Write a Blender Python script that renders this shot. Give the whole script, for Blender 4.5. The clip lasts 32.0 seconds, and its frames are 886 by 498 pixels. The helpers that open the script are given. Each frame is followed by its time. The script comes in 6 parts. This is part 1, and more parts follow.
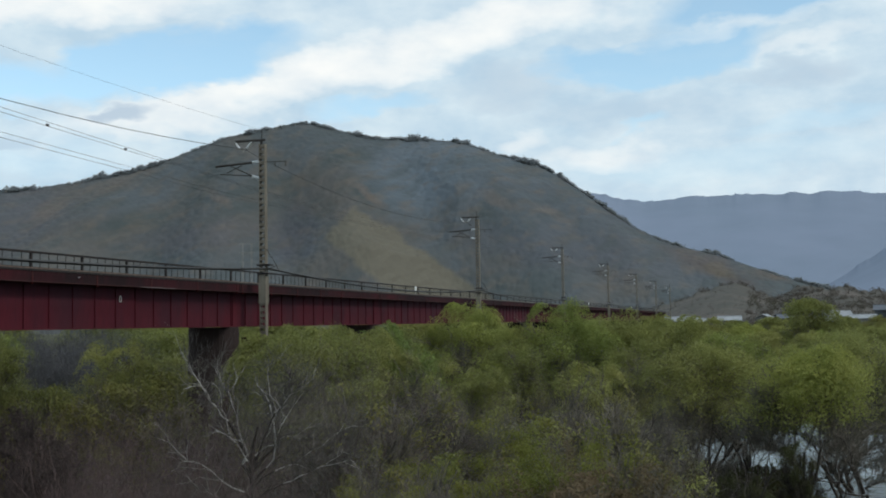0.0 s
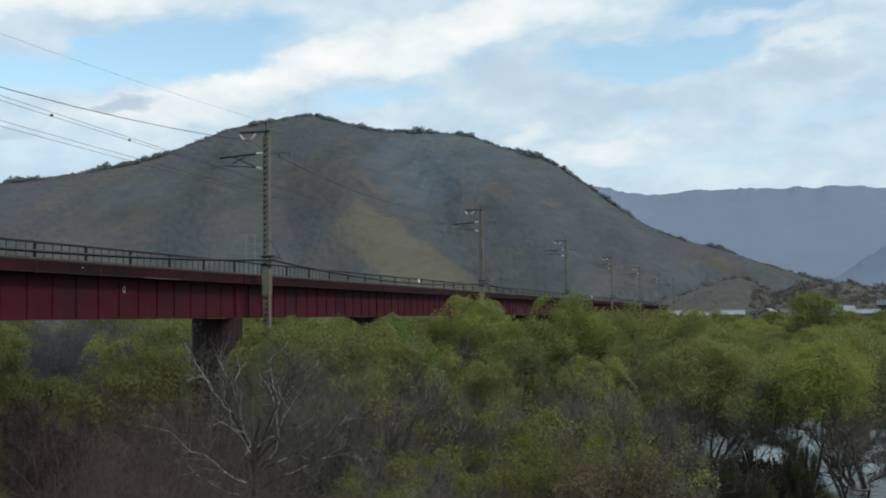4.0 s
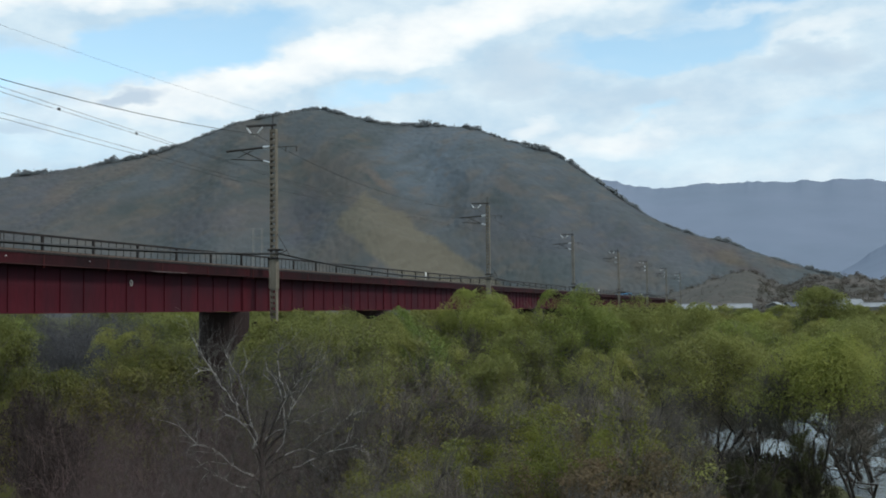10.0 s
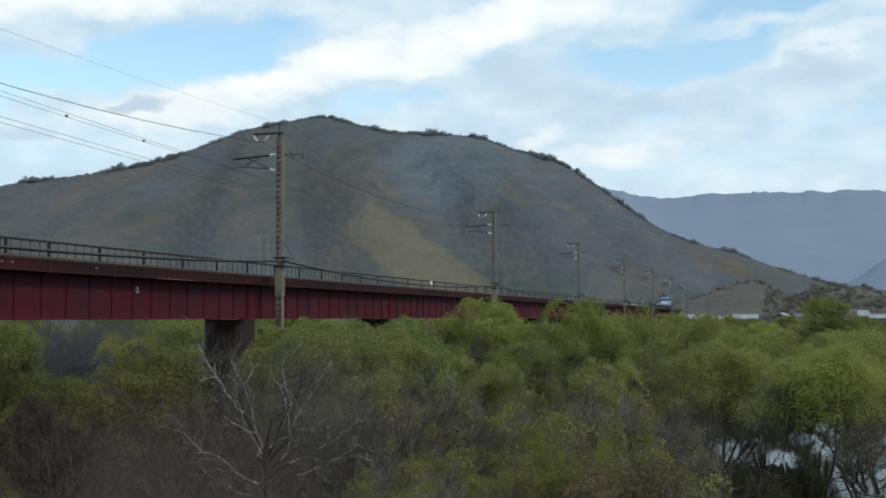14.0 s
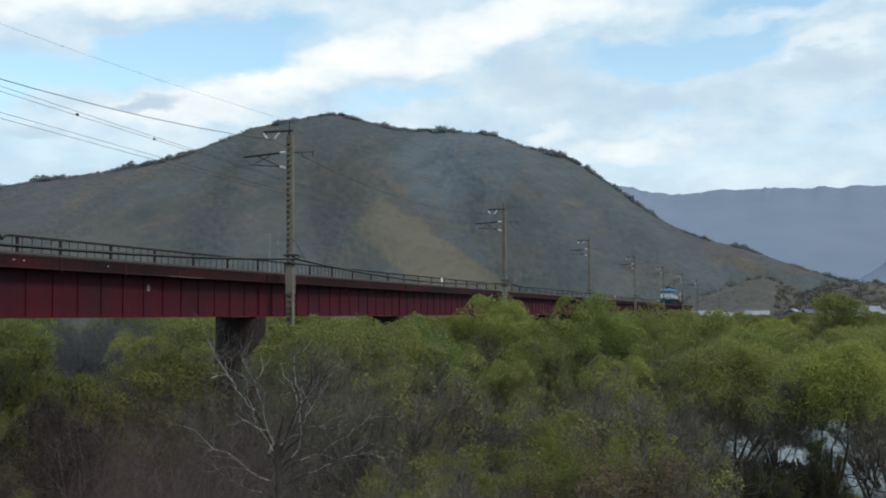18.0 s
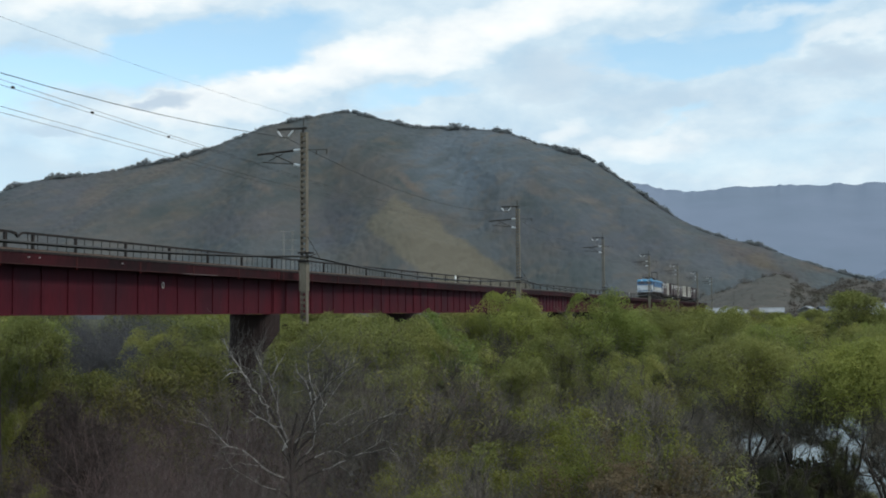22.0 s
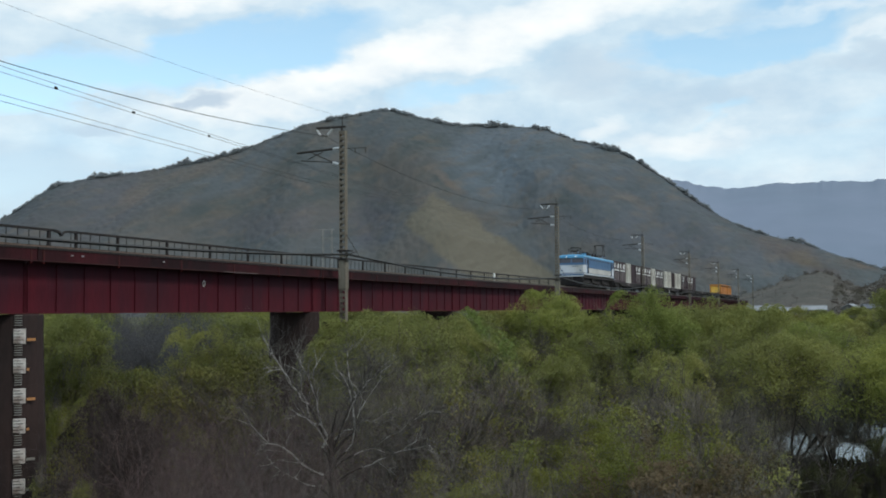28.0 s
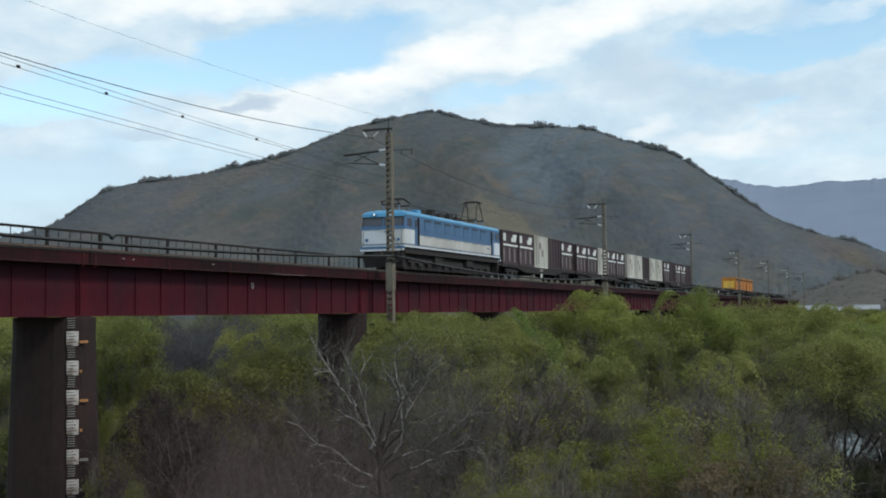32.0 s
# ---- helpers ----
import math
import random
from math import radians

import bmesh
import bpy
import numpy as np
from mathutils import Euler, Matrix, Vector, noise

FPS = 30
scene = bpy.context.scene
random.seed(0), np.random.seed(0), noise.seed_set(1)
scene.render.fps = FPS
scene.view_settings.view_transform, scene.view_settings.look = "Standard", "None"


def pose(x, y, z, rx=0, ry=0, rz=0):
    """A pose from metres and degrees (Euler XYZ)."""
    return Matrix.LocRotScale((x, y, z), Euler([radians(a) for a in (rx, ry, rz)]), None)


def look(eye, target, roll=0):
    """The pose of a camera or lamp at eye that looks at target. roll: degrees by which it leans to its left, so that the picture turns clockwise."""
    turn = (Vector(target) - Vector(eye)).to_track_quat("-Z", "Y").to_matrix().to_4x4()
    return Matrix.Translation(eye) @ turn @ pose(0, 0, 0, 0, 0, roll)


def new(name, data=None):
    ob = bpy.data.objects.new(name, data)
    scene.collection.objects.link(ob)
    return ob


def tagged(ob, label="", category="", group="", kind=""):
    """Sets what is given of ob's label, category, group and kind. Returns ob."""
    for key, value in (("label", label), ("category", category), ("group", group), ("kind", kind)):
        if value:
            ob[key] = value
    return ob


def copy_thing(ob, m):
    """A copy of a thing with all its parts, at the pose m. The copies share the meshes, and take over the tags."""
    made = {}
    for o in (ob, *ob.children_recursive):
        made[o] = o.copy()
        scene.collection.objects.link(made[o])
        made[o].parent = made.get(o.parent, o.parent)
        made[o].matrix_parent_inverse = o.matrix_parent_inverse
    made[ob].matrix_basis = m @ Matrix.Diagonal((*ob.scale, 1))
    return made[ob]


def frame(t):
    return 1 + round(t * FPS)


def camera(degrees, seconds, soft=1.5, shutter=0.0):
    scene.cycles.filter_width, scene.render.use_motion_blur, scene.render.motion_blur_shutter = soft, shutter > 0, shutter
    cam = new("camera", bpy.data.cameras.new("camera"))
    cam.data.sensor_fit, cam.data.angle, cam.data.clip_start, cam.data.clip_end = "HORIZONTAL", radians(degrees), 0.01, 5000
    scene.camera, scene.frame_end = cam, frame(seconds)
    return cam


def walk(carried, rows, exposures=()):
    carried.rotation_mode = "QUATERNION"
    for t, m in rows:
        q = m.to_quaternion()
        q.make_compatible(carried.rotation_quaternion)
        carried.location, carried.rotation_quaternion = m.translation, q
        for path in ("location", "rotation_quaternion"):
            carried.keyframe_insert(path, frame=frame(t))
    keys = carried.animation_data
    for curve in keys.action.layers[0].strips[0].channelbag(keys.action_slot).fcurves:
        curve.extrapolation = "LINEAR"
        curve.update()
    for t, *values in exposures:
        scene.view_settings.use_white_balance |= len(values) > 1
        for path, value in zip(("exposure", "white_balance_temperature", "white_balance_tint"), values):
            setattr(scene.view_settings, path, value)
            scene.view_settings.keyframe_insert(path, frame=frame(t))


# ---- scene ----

# ---- camera: stands on the river embankment and pans slowly after the train ----
EYE = 10.0
PAN = [
    (0.0, 93.692, 0.943, 15.274),
    (0.5, 93.858, 1.114, 15.060),
    (1.0, 93.693, 0.907, 14.906),
    (1.5, 93.629, 0.813, 15.130),
    (2.0, 93.550, 0.848, 15.009),
    (2.5, 93.426, 0.803, 15.085),
    (3.0, 93.486, 0.888, 15.146),
    (3.5, 93.417, 0.763, 15.299),
    (5.5, 93.170, 0.425, 15.454),
    (6.0, 93.227, 0.548, 15.413),
    (6.5, 93.071, 0.556, 15.487),
    (7.0, 93.061, 0.516, 15.363),
    (7.5, 93.117, 0.595, 15.205),
    (8.0, 93.186, 0.491, 15.310),
    (8.5, 92.885, 0.409, 15.532),
    (9.0, 92.546, 0.398, 15.986),
    (9.5, 92.918, 0.361, 15.936),
    (10.0, 93.002, 0.587, 15.763),
    (10.5, 93.197, 0.563, 15.834),
    (11.0, 93.283, 0.548, 16.031),
    (11.5, 93.255, 0.326, 15.662),
    (12.0, 93.402, 0.387, 15.851),
    (12.5, 93.385, 0.220, 15.819),
    (13.0, 93.227, 0.264, 15.813),
    (13.5, 93.326, 0.140, 16.058),
    (14.0, 93.437, 0.254, 16.037),
    (14.5, 93.269, 0.235, 15.995),
    (16.5, 93.409, 0.172, 16.262),
    (17.0, 93.280, 0.161, 16.372),
    (17.5, 93.284, 0.330, 16.404),
    (18.0, 93.294, 0.403, 16.553),
    (18.5, 93.378, 0.416, 16.568),
    (19.0, 93.328, 0.494, 16.829),
    (19.5, 93.211, 0.365, 16.775),
    (20.0, 93.179, 0.377, 16.941),
    (20.5, 93.181, 0.243, 17.173),
    (21.0, 93.207, 0.355, 17.196),
    (21.5, 93.118, 0.473, 17.162),
    (22.0, 93.167, 0.393, 17.236),
    (22.5, 93.256, 0.397, 17.418),
    (23.0, 93.257, 0.568, 17.609),
    (23.5, 93.221, 0.524, 17.755),
    (24.0, 93.315, 0.751, 17.852),
    (24.5, 93.189, 0.499, 17.866),
    (25.0, 93.331, 0.483, 17.935),
    (25.5, 93.318, 0.541, 18.251),
    (27.5, 93.192, 0.542, 18.781),
    (28.0, 93.071, 0.414, 19.164),
    (28.5, 93.027, 0.433, 19.375),
    (29.0, 93.180, 0.457, 19.380),
    (29.5, 93.139, 0.559, 19.239),
    (30.0, 92.981, 0.545, 19.418),
    (30.5, 93.066, 0.615, 20.003),
    (31.0, 93.037, 0.517, 20.642),
    (31.5, 93.058, 0.443, 20.817),
    (32.0, 93.147, 0.651, 21.500),
]
cam = camera(42.0, 32.0, soft=1.9)
walk(cam, [(t, pose(0, 0, EYE, rx, ry, rz)) for t, rx, ry, rz in PAN], [(0, -0.02), (6, -0.03), (8, 0.03), (12, 0.09), (32, 0.08)])


# ---- world: bright broken cloud over a pale spring sky, one soft sun ----
def nodes_of(tree):
    n, l = tree.nodes, tree.links

    def add(kind, **sets):
        node = n.new(kind)
        for k, v in sets.items():
            if k in node.inputs:
                node.inputs[k].default_value = v
            else:
                setattr(node, k, v)
        return node
    return add, l


SUN_AZ, SUN_EL = 104.0, 46.0        # degrees right of the bridge's line, and above the horizon
world = bpy.data.worlds.new("spring_sky")
scene.world = world
world.use_nodes = True
world.node_tree.nodes.clear()
wadd, wl = nodes_of(world.node_tree)


def wmath(op, a, b=None, c=None, clamp=False):
    m = wadd("ShaderNodeMath")
    m.operation, m.use_clamp = op, clamp
    for i, v in enumerate((a, b, c)):
        if v is None:
            continue
        if isinstance(v, (int, float)):
            m.inputs[i].default_value = v
        else:
            wl.new(v, m.inputs[i])
    return m.outputs[0]


def build_sky():
    coord = wadd("ShaderNodeTexCoord")
    sep = wadd("ShaderNodeSeparateXYZ")
    wl.new(coord.outputs["Generated"], sep.inputs[0])
    az = wmath("MULTIPLY", wmath("ARCTAN2", sep.outputs[0], sep.outputs[1]), 57.2958)
    el = wmath("MULTIPLY", wmath("ARCSINE", sep.outputs[2]), 57.2958)
    flat = wadd("ShaderNodeCombineXYZ")
    wl.new(az, flat.inputs[0]), wl.new(el, flat.inputs[1])

    def cloud_noise(scale_x, scale_y, lean, detail, seed):
        mp = wadd("ShaderNodeMapping")
        mp.inputs["Rotation"].default_value = (0, 0, radians(lean))
        mp.inputs["Scale"].default_value = (scale_x, scale_y, 1)
        mp.inputs["Location"].default_value = (seed, seed * 0.7, 0)
        wl.new(flat.outputs[0], mp.inputs[0])
        nz = wadd("ShaderNodeTexNoise", Scale=1.0, Detail=detail, Roughness=0.55)
        wl.new(mp.outputs[0], nz.inputs["Vector"])
        return nz.outputs[0]

    warp = cloud_noise(0.16, 0.32, 10, 4.0, 3.1)
    warp2 = cloud_noise(0.2, 0.4, -8, 4.0, 11.7)
    wa = wmath("ADD", az, wmath("MULTIPLY", wmath("SUBTRACT", warp, 0.5), 7.0))
    we = wmath("ADD", el, wmath("MULTIPLY", wmath("SUBTRACT", warp2, 0.5), 3.6))

    def blob(a0, e0, ra, re, lean, edge=2.0):
        """Soft ellipse, 1 inside and 0 outside; lean in degrees, up to the right."""
        c, s = math.cos(radians(lean)), math.sin(radians(lean))
        da, de = wmath("SUBTRACT", wa, a0), wmath("SUBTRACT", we, e0)
        u = wmath("DIVIDE", wmath("ADD", wmath("MULTIPLY", da, c), wmath("MULTIPLY", de, s)), ra)
        v = wmath("DIVIDE", wmath("SUBTRACT", wmath("MULTIPLY", de, c), wmath("MULTIPLY", da, s)), re)
        q = wmath("ADD", wmath("MULTIPLY", u, u), wmath("MULTIPLY", v, v))
        return wmath("MULTIPLY", wmath("SUBTRACT", 1.35, q), edge * 0.5, clamp=True)

    def most(items):
        out = items[0]
        for i in items[1:]:
            out = wmath("MAXIMUM", out, i)
        return out

    streak = cloud_noise(0.05, 0.26, 6, 6.0, 5.3)
    fine = cloud_noise(0.22, 0.5, 4, 7.0, 17.0)
    puff = cloud_noise(0.3, 0.55, 0, 8.0, 41.0)
    # openings of blue between the clouds: bearing and height in degrees, half length, half height, lean
    gaps = most([blob(-29.0, 12.8, 7.2, 1.4, 11, 2.4), blob(-37.8, 10.9, 6.5, 1.4, 13, 2.0), blob(-4.2, 12.75, 5.2, 1.35, 6, 3.0), blob(3.0, 15.4, 7.5, 1.3, 5, 2.6),
                 wmath("MULTIPLY", blob(-18.8, 10.85, 2.9, 0.5, 6, 1.5), 0.85), wmath("MULTIPLY", blob(-5.4, 9.3, 1.6, 0.3, 8, 1.4), 0.6), wmath("MULTIPLY", blob(3.4, 9.4, 3.6, 0.5, 3, 1.2), 0.5), wmath("MULTIPLY", blob(-1.0, 7.6, 9, 0.9, 3, 1.0), 0.35), wmath("MULTIPLY", blob(-35.5, 8.3, 5.0, 1.4, 3, 1.0), 0.3), wmath("MULTIPLY", blob(-41.0, 6.0, 6.0, 2.0, 0, 1.0), 0.5)])
    veil = blob(-0.6, 13.95, 5.4, 0.45, 3, 1.0)
    elsewhere = wmath("MULTIPLY", wmath("SUBTRACT", streak, 0.56), 3.0, clamp=True)
    outside = wmath("MULTIPLY", wmath("SUBTRACT", el, 17.0), 0.2, clamp=True)
    blue = wmath("MAXIMUM", wmath("MULTIPLY", gaps, wmath("SUBTRACT", 1.0, wmath("MULTIPLY", veil, 0.8))), wmath("MULTIPLY", elsewhere, outside))
    blue = wmath("ADD", blue, wmath("MULTIPLY", wmath("SUBTRACT", fine, 0.5), wmath("MULTIPLY", blue, 0.6)), clamp=True)
    shade = most([blob(-11.3, 11.6, 4.0, 1.05, -3, 0.9), blob(2.2, 11.5, 3.0, 0.75, 4, 1.1), wmath("MULTIPLY", blob(-31.0, 10.3, 1.9, 0.42, 10, 1.8), 1.2), wmath("MULTIPLY", blob(-36.2, 9.1, 1.6, 0.34, 6, 1.6), 0.9), wmath("MULTIPLY", blob(-6.5, 10.0, 6, 0.7, 0, 0.9), 0.7), wmath("MULTIPLY", blob(-33.5, 8.9, 2.5, 0.6, 4, 1.0), 0.5), blob(-41.0, 5.4, 7.0, 2.6, 0, 1.8)])
    shade = wmath("MULTIPLY", shade, wmath("ADD", 0.3, wmath("MULTIPLY", puff, 1.2)), clamp=True)
    glow = most([blob(-22.0, 12.2, 13.5, 1.15, 13, 1.0), blob(-13.0, 14.4, 7.0, 1.2, 12, 0.9), wmath("MULTIPLY", blob(-33.0, 15.4, 8.0, 1.0, 5, 1.0), 0.9), wmath("MULTIPLY", blob(-11.4, 8.9, 1.0, 0.6, -10, 0.7), 0.7), wmath("MULTIPLY", blob(-7.0, 8.0, 3.0, 0.75, 4, 0.8), 0.75), wmath("MULTIPLY", blob(2.6, 12.75, 3.4, 0.4, 5, 0.8), 0.5), wmath("MULTIPLY", veil, 0.35)])
    glow = wmath("ADD", wmath("MULTIPLY", glow, wmath("ADD", 0.55, wmath("MULTIPLY", puff, 0.8))), wmath("MULTIPLY", wmath("SUBTRACT", streak, 0.45), 0.5), clamp=True)

    def mixc(f, a, b):
        m = wadd("ShaderNodeMix", data_type="RGBA")
        wl.new(f, m.inputs[0])
        for sock, v in ((m.inputs[6], a), (m.inputs[7], b)):
            if isinstance(v, tuple):
                sock.default_value = (*v, 1)
            else:
                wl.new(v, sock)
        return m.outputs[2]

    body = mixc(wmath("MULTIPLY", wmath("SUBTRACT", puff, 0.36), 2.9, clamp=True), (0.51, 0.68, 0.815), (0.71, 0.84, 0.91))
    lit = mixc(glow, body, (1.12, 1.09, 1.03))
    cloud = mixc(wmath("MULTIPLY", shade, 0.85), lit, (0.475, 0.6, 0.725))
    sky = wadd("ShaderNodeTexSky", sky_type="NISHITA", sun_disc=False, sun_elevation=radians(SUN_EL), sun_rotation=radians(SUN_AZ), air_density=1.0, dust_density=0.6, ozone_density=2.0)
    b_sky, b_cloud, mix, out = wadd("ShaderNodeBackground", Strength=0.15), wadd("ShaderNodeBackground", Strength=1.0), wadd("ShaderNodeMixShader"), wadd("ShaderNodeOutputWorld")
    clear = wadd("ShaderNodeHueSaturation", Hue=0.48, Saturation=0.92, Value=1.2)
    wl.new(sky.outputs[0], clear.inputs["Color"])
    wl.new(clear.outputs[0], b_sky.inputs[0]), wl.new(cloud, b_cloud.inputs[0])
    wl.new(blue, mix.inputs[0]), wl.new(b_cloud.outputs[0], mix.inputs[1]), wl.new(b_sky.outputs[0], mix.inputs[2])
    wl.new(mix.outputs[0], out.inputs[0])


build_sky()
sun = new("sun", bpy.data.lights.new("sun", "SUN"))
sun.data.energy, sun.data.angle, sun.data.color = 1.5, radians(12), (1.0, 0.95, 0.87)
sun.matrix_world = look((60 * math.sin(radians(SUN_AZ)), 60 * math.cos(radians(SUN_AZ)), EYE + 60 * math.tan(radians(SUN_EL))), (0, 0, EYE))


# ---- materials ----
def material(name, base, other, scale=2.0, rough=0.7, metal=0.0, fine=0.0, fine_scale=40.0, bump=0.0, third=None, island=0.0, stretch=(1, 1, 1), per_object=0.0, translucent=0.0, low=0.4, high=0.62):
    """Two base colours broken up by noise at two scales, with grain and relief."""
    m = bpy.data.materials.new(name)
    m.use_nodes = True
    m.node_tree.nodes.clear()
    add, l = nodes_of(m.node_tree)
    out, bs = add("ShaderNodeOutputMaterial"), add("ShaderNodeBsdfPrincipled", Roughness=rough, Metallic=metal)
    bs.inputs["Specular IOR Level"].default_value = 0.5 if rough < 0.6 else 0.2
    co, mp = add("ShaderNodeTexCoord"), add("ShaderNodeMapping")
    mp.inputs["Scale"].default_value = stretch
    l.new(co.outputs["Object"], mp.inputs[0])
    nz = add("ShaderNodeTexNoise", Scale=scale, Detail=5.0, Roughness=0.6)
    l.new(mp.outputs[0], nz.inputs["Vector"])
    ramp = add("ShaderNodeMapRange")
    ramp.inputs[1].default_value, ramp.inputs[2].default_value = low, high
    l.new(nz.outputs[0], ramp.inputs[0])

    def mix(f, a, b, how="MIX"):
        x = add("ShaderNodeMix", data_type="RGBA", blend_type=how)
        for sock, v in ((x.inputs[0], f), (x.inputs[6], a), (x.inputs[7], b)):
            if isinstance(v, tuple):
                sock.default_value = (*v, 1)
            elif isinstance(v, float):
                sock.default_value = v
            else:
                l.new(v, sock)
        return x.outputs[2]
    col = mix(ramp.outputs[0], base, other)
    if third:
        n3 = add("ShaderNodeTexNoise", Scale=scale * 0.37, Detail=3.0)
        l.new(mp.outputs[0], n3.inputs["Vector"])
        r3 = add("ShaderNodeMapRange")
        r3.inputs[1].default_value, r3.inputs[2].default_value = 0.5, 0.68
        l.new(n3.outputs[0], r3.inputs[0])
        col = mix(r3.outputs[0], col, third)
    fn = add("ShaderNodeTexNoise", Scale=fine_scale, Detail=3.0)
    l.new(mp.outputs[0], fn.inputs["Vector"])
    if fine:
        fr = add("ShaderNodeMapRange")
        fr.inputs[3].default_value, fr.inputs[4].default_value = 1 - fine, 1 + fine
        l.new(fn.outputs[0], fr.inputs[0])
        g = add("ShaderNodeCombineColor")
        for i in range(3):
            l.new(fr.outputs[0], g.inputs[i])
        col = mix(1.0, col, g.outputs[0], "MULTIPLY")
    for amount, node, socket in ((island, "ShaderNodeNewGeometry", "Random Per Island"), (per_object, "ShaderNodeObjectInfo", "Random")):
        if amount:
            src = add(node)
            hr = add("ShaderNodeMapRange")
            hr.inputs[3].default_value, hr.inputs[4].default_value = 1 - amount, 1 + amount
            l.new(src.outputs[socket], hr.inputs[0])
            hs = add("ShaderNodeHueSaturation")
            hh = add("ShaderNodeMapRange")
            hh.inputs[3].default_value, hh.inputs[4].default_value = 0.5 + amount * 0.06, 0.5 - amount * 0.06
            l.new(src.outputs[socket], hh.inputs[0])
            l.new(hh.outputs[0], hs.inputs["Hue"])
            l.new(hr.outputs[0], hs.inputs["Value"])
            l.new(col, hs.inputs["Color"])
            col = hs.outputs[0]
    l.new(col, bs.inputs["Base Color"])
    if bump:
        bp = add("ShaderNodeBump", Strength=bump, Distance=0.02)
        l.new(fn.outputs[0], bp.inputs["Height"])
        l.new(bp.outputs[0], bs.inputs["Normal"])
    if translucent:
        tr, ms = add("ShaderNodeBsdfTranslucent"), add("ShaderNodeMixShader", Fac=translucent)
        l.new(col, tr.inputs[0]), l.new(bs.outputs[0], ms.inputs[1]), l.new(tr.outputs[0], ms.inputs[2])
        l.new(ms.outputs[0], out.inputs[0])
    else:
        l.new(bs.outputs[0], out.inputs[0])
    return m


M = {}
M["red_paint"] = material("red_girder_paint", (0.08, 0.008, 0.015), (0.052, 0.0085, 0.0155), 0.5, 0.85, fine=0.3, fine_scale=9, bump=0.2, third=(0.042, 0.0115, 0.018), stretch=(1, 1, 0.22))


def soot_and_shade(m, dark):
    """Ragged soot and rust-water streaks, with the walkway's shade put into the same colour; they run down the plates
    from the deck to uneven depths.
    """
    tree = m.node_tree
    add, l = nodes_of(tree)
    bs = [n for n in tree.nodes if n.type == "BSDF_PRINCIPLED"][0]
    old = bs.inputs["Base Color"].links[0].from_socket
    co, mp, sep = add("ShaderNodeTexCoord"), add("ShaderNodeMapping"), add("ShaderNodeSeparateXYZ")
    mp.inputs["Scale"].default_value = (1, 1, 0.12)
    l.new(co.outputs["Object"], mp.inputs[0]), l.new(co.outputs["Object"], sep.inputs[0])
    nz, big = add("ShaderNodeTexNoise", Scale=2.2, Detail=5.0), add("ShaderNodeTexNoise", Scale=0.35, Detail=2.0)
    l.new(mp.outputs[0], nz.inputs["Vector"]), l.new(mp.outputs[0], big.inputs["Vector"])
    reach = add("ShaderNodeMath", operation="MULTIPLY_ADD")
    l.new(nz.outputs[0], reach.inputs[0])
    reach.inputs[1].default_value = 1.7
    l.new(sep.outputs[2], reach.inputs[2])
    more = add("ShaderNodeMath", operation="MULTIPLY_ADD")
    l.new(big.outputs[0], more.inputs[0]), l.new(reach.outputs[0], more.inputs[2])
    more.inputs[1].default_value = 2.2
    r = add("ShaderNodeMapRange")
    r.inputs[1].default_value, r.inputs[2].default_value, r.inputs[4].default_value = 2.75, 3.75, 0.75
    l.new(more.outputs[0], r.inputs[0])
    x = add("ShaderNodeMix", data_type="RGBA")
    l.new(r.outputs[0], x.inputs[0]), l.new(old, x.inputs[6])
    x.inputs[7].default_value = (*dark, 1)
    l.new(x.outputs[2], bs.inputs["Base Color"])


# stains and the overhang's shade, both in the girder colour, darker towards the top
soot_and_shade(M["red_paint"], (0.034, 0.013, 0.02))
M["red_edge"] = material("red_flange_paint", (0.075, 0.010, 0.012), (0.04, 0.013, 0.012), 1.2, 0.8, fine=0.3, fine_scale=12, bump=0.2)
M["deck_rust"] = material("rusted_deck_steel", (0.044, 0.02, 0.019), (0.03, 0.018, 0.017), 1.5, 0.9, fine=0.35, fine_scale=14, bump=0.3)
M["maroon_beam"] = material("dark_maroon_beam_paint", (0.03, 0.0072, 0.0095), (0.016, 0.007, 0.0085), 1.0, 0.9, fine=0.45, fine_scale=7, bump=0.3, third=(0.05, 0.0085, 0.012), stretch=(1, 1, 0.4))
M["worn_edge"] = material("worn_flange_edge", (0.055, 0.022, 0.022), (0.03, 0.01, 0.012), 1.6, 0.8, fine=0.3)
M["old_timber"] = material("tarred_sleeper_timber", (0.05, 0.04, 0.032), (0.03, 0.026, 0.022), 3, 0.9, fine=0.3, bump=0.4)
M["rail_steel"] = material("rail_steel", (0.16, 0.1, 0.07), (0.09, 0.06, 0.045), 5, 0.5, metal=0.6, fine=0.2)
M["dark_steel"] = material("dark_painted_steel", (0.022, 0.02, 0.02), (0.04, 0.03, 0.026), 4, 0.6, metal=0.2, fine=0.2)
M["pale_steel"] = material("weathered_grey_steel", (0.27, 0.27, 0.26), (0.2, 0.18, 0.15), 3, 0.7, fine=0.2)
M["pier"] = material("dark_stained_masonry", (0.036, 0.023, 0.021), (0.025, 0.0185, 0.018), 0.6, 0.9, fine=0.35, fine_scale=6, bump=0.3, third=(0.042, 0.026, 0.023), stretch=(1, 1, 0.4))
M["pole"] = material("weathered_pole_steel", (0.19, 0.17, 0.135), (0.12, 0.1, 0.078), 2, 0.75, fine=0.3, fine_scale=18, bump=0.2, stretch=(1, 1, 0.3))
M["galvanised"] = material("galvanised_fitting", (0.05, 0.042, 0.038), (0.03, 0.026, 0.024), 5, 0.6, metal=0.1)
M["porcelain"] = material("white_porcelain", (0.72, 0.73, 0.74), (0.6, 0.6, 0.6), 6, 0.25)
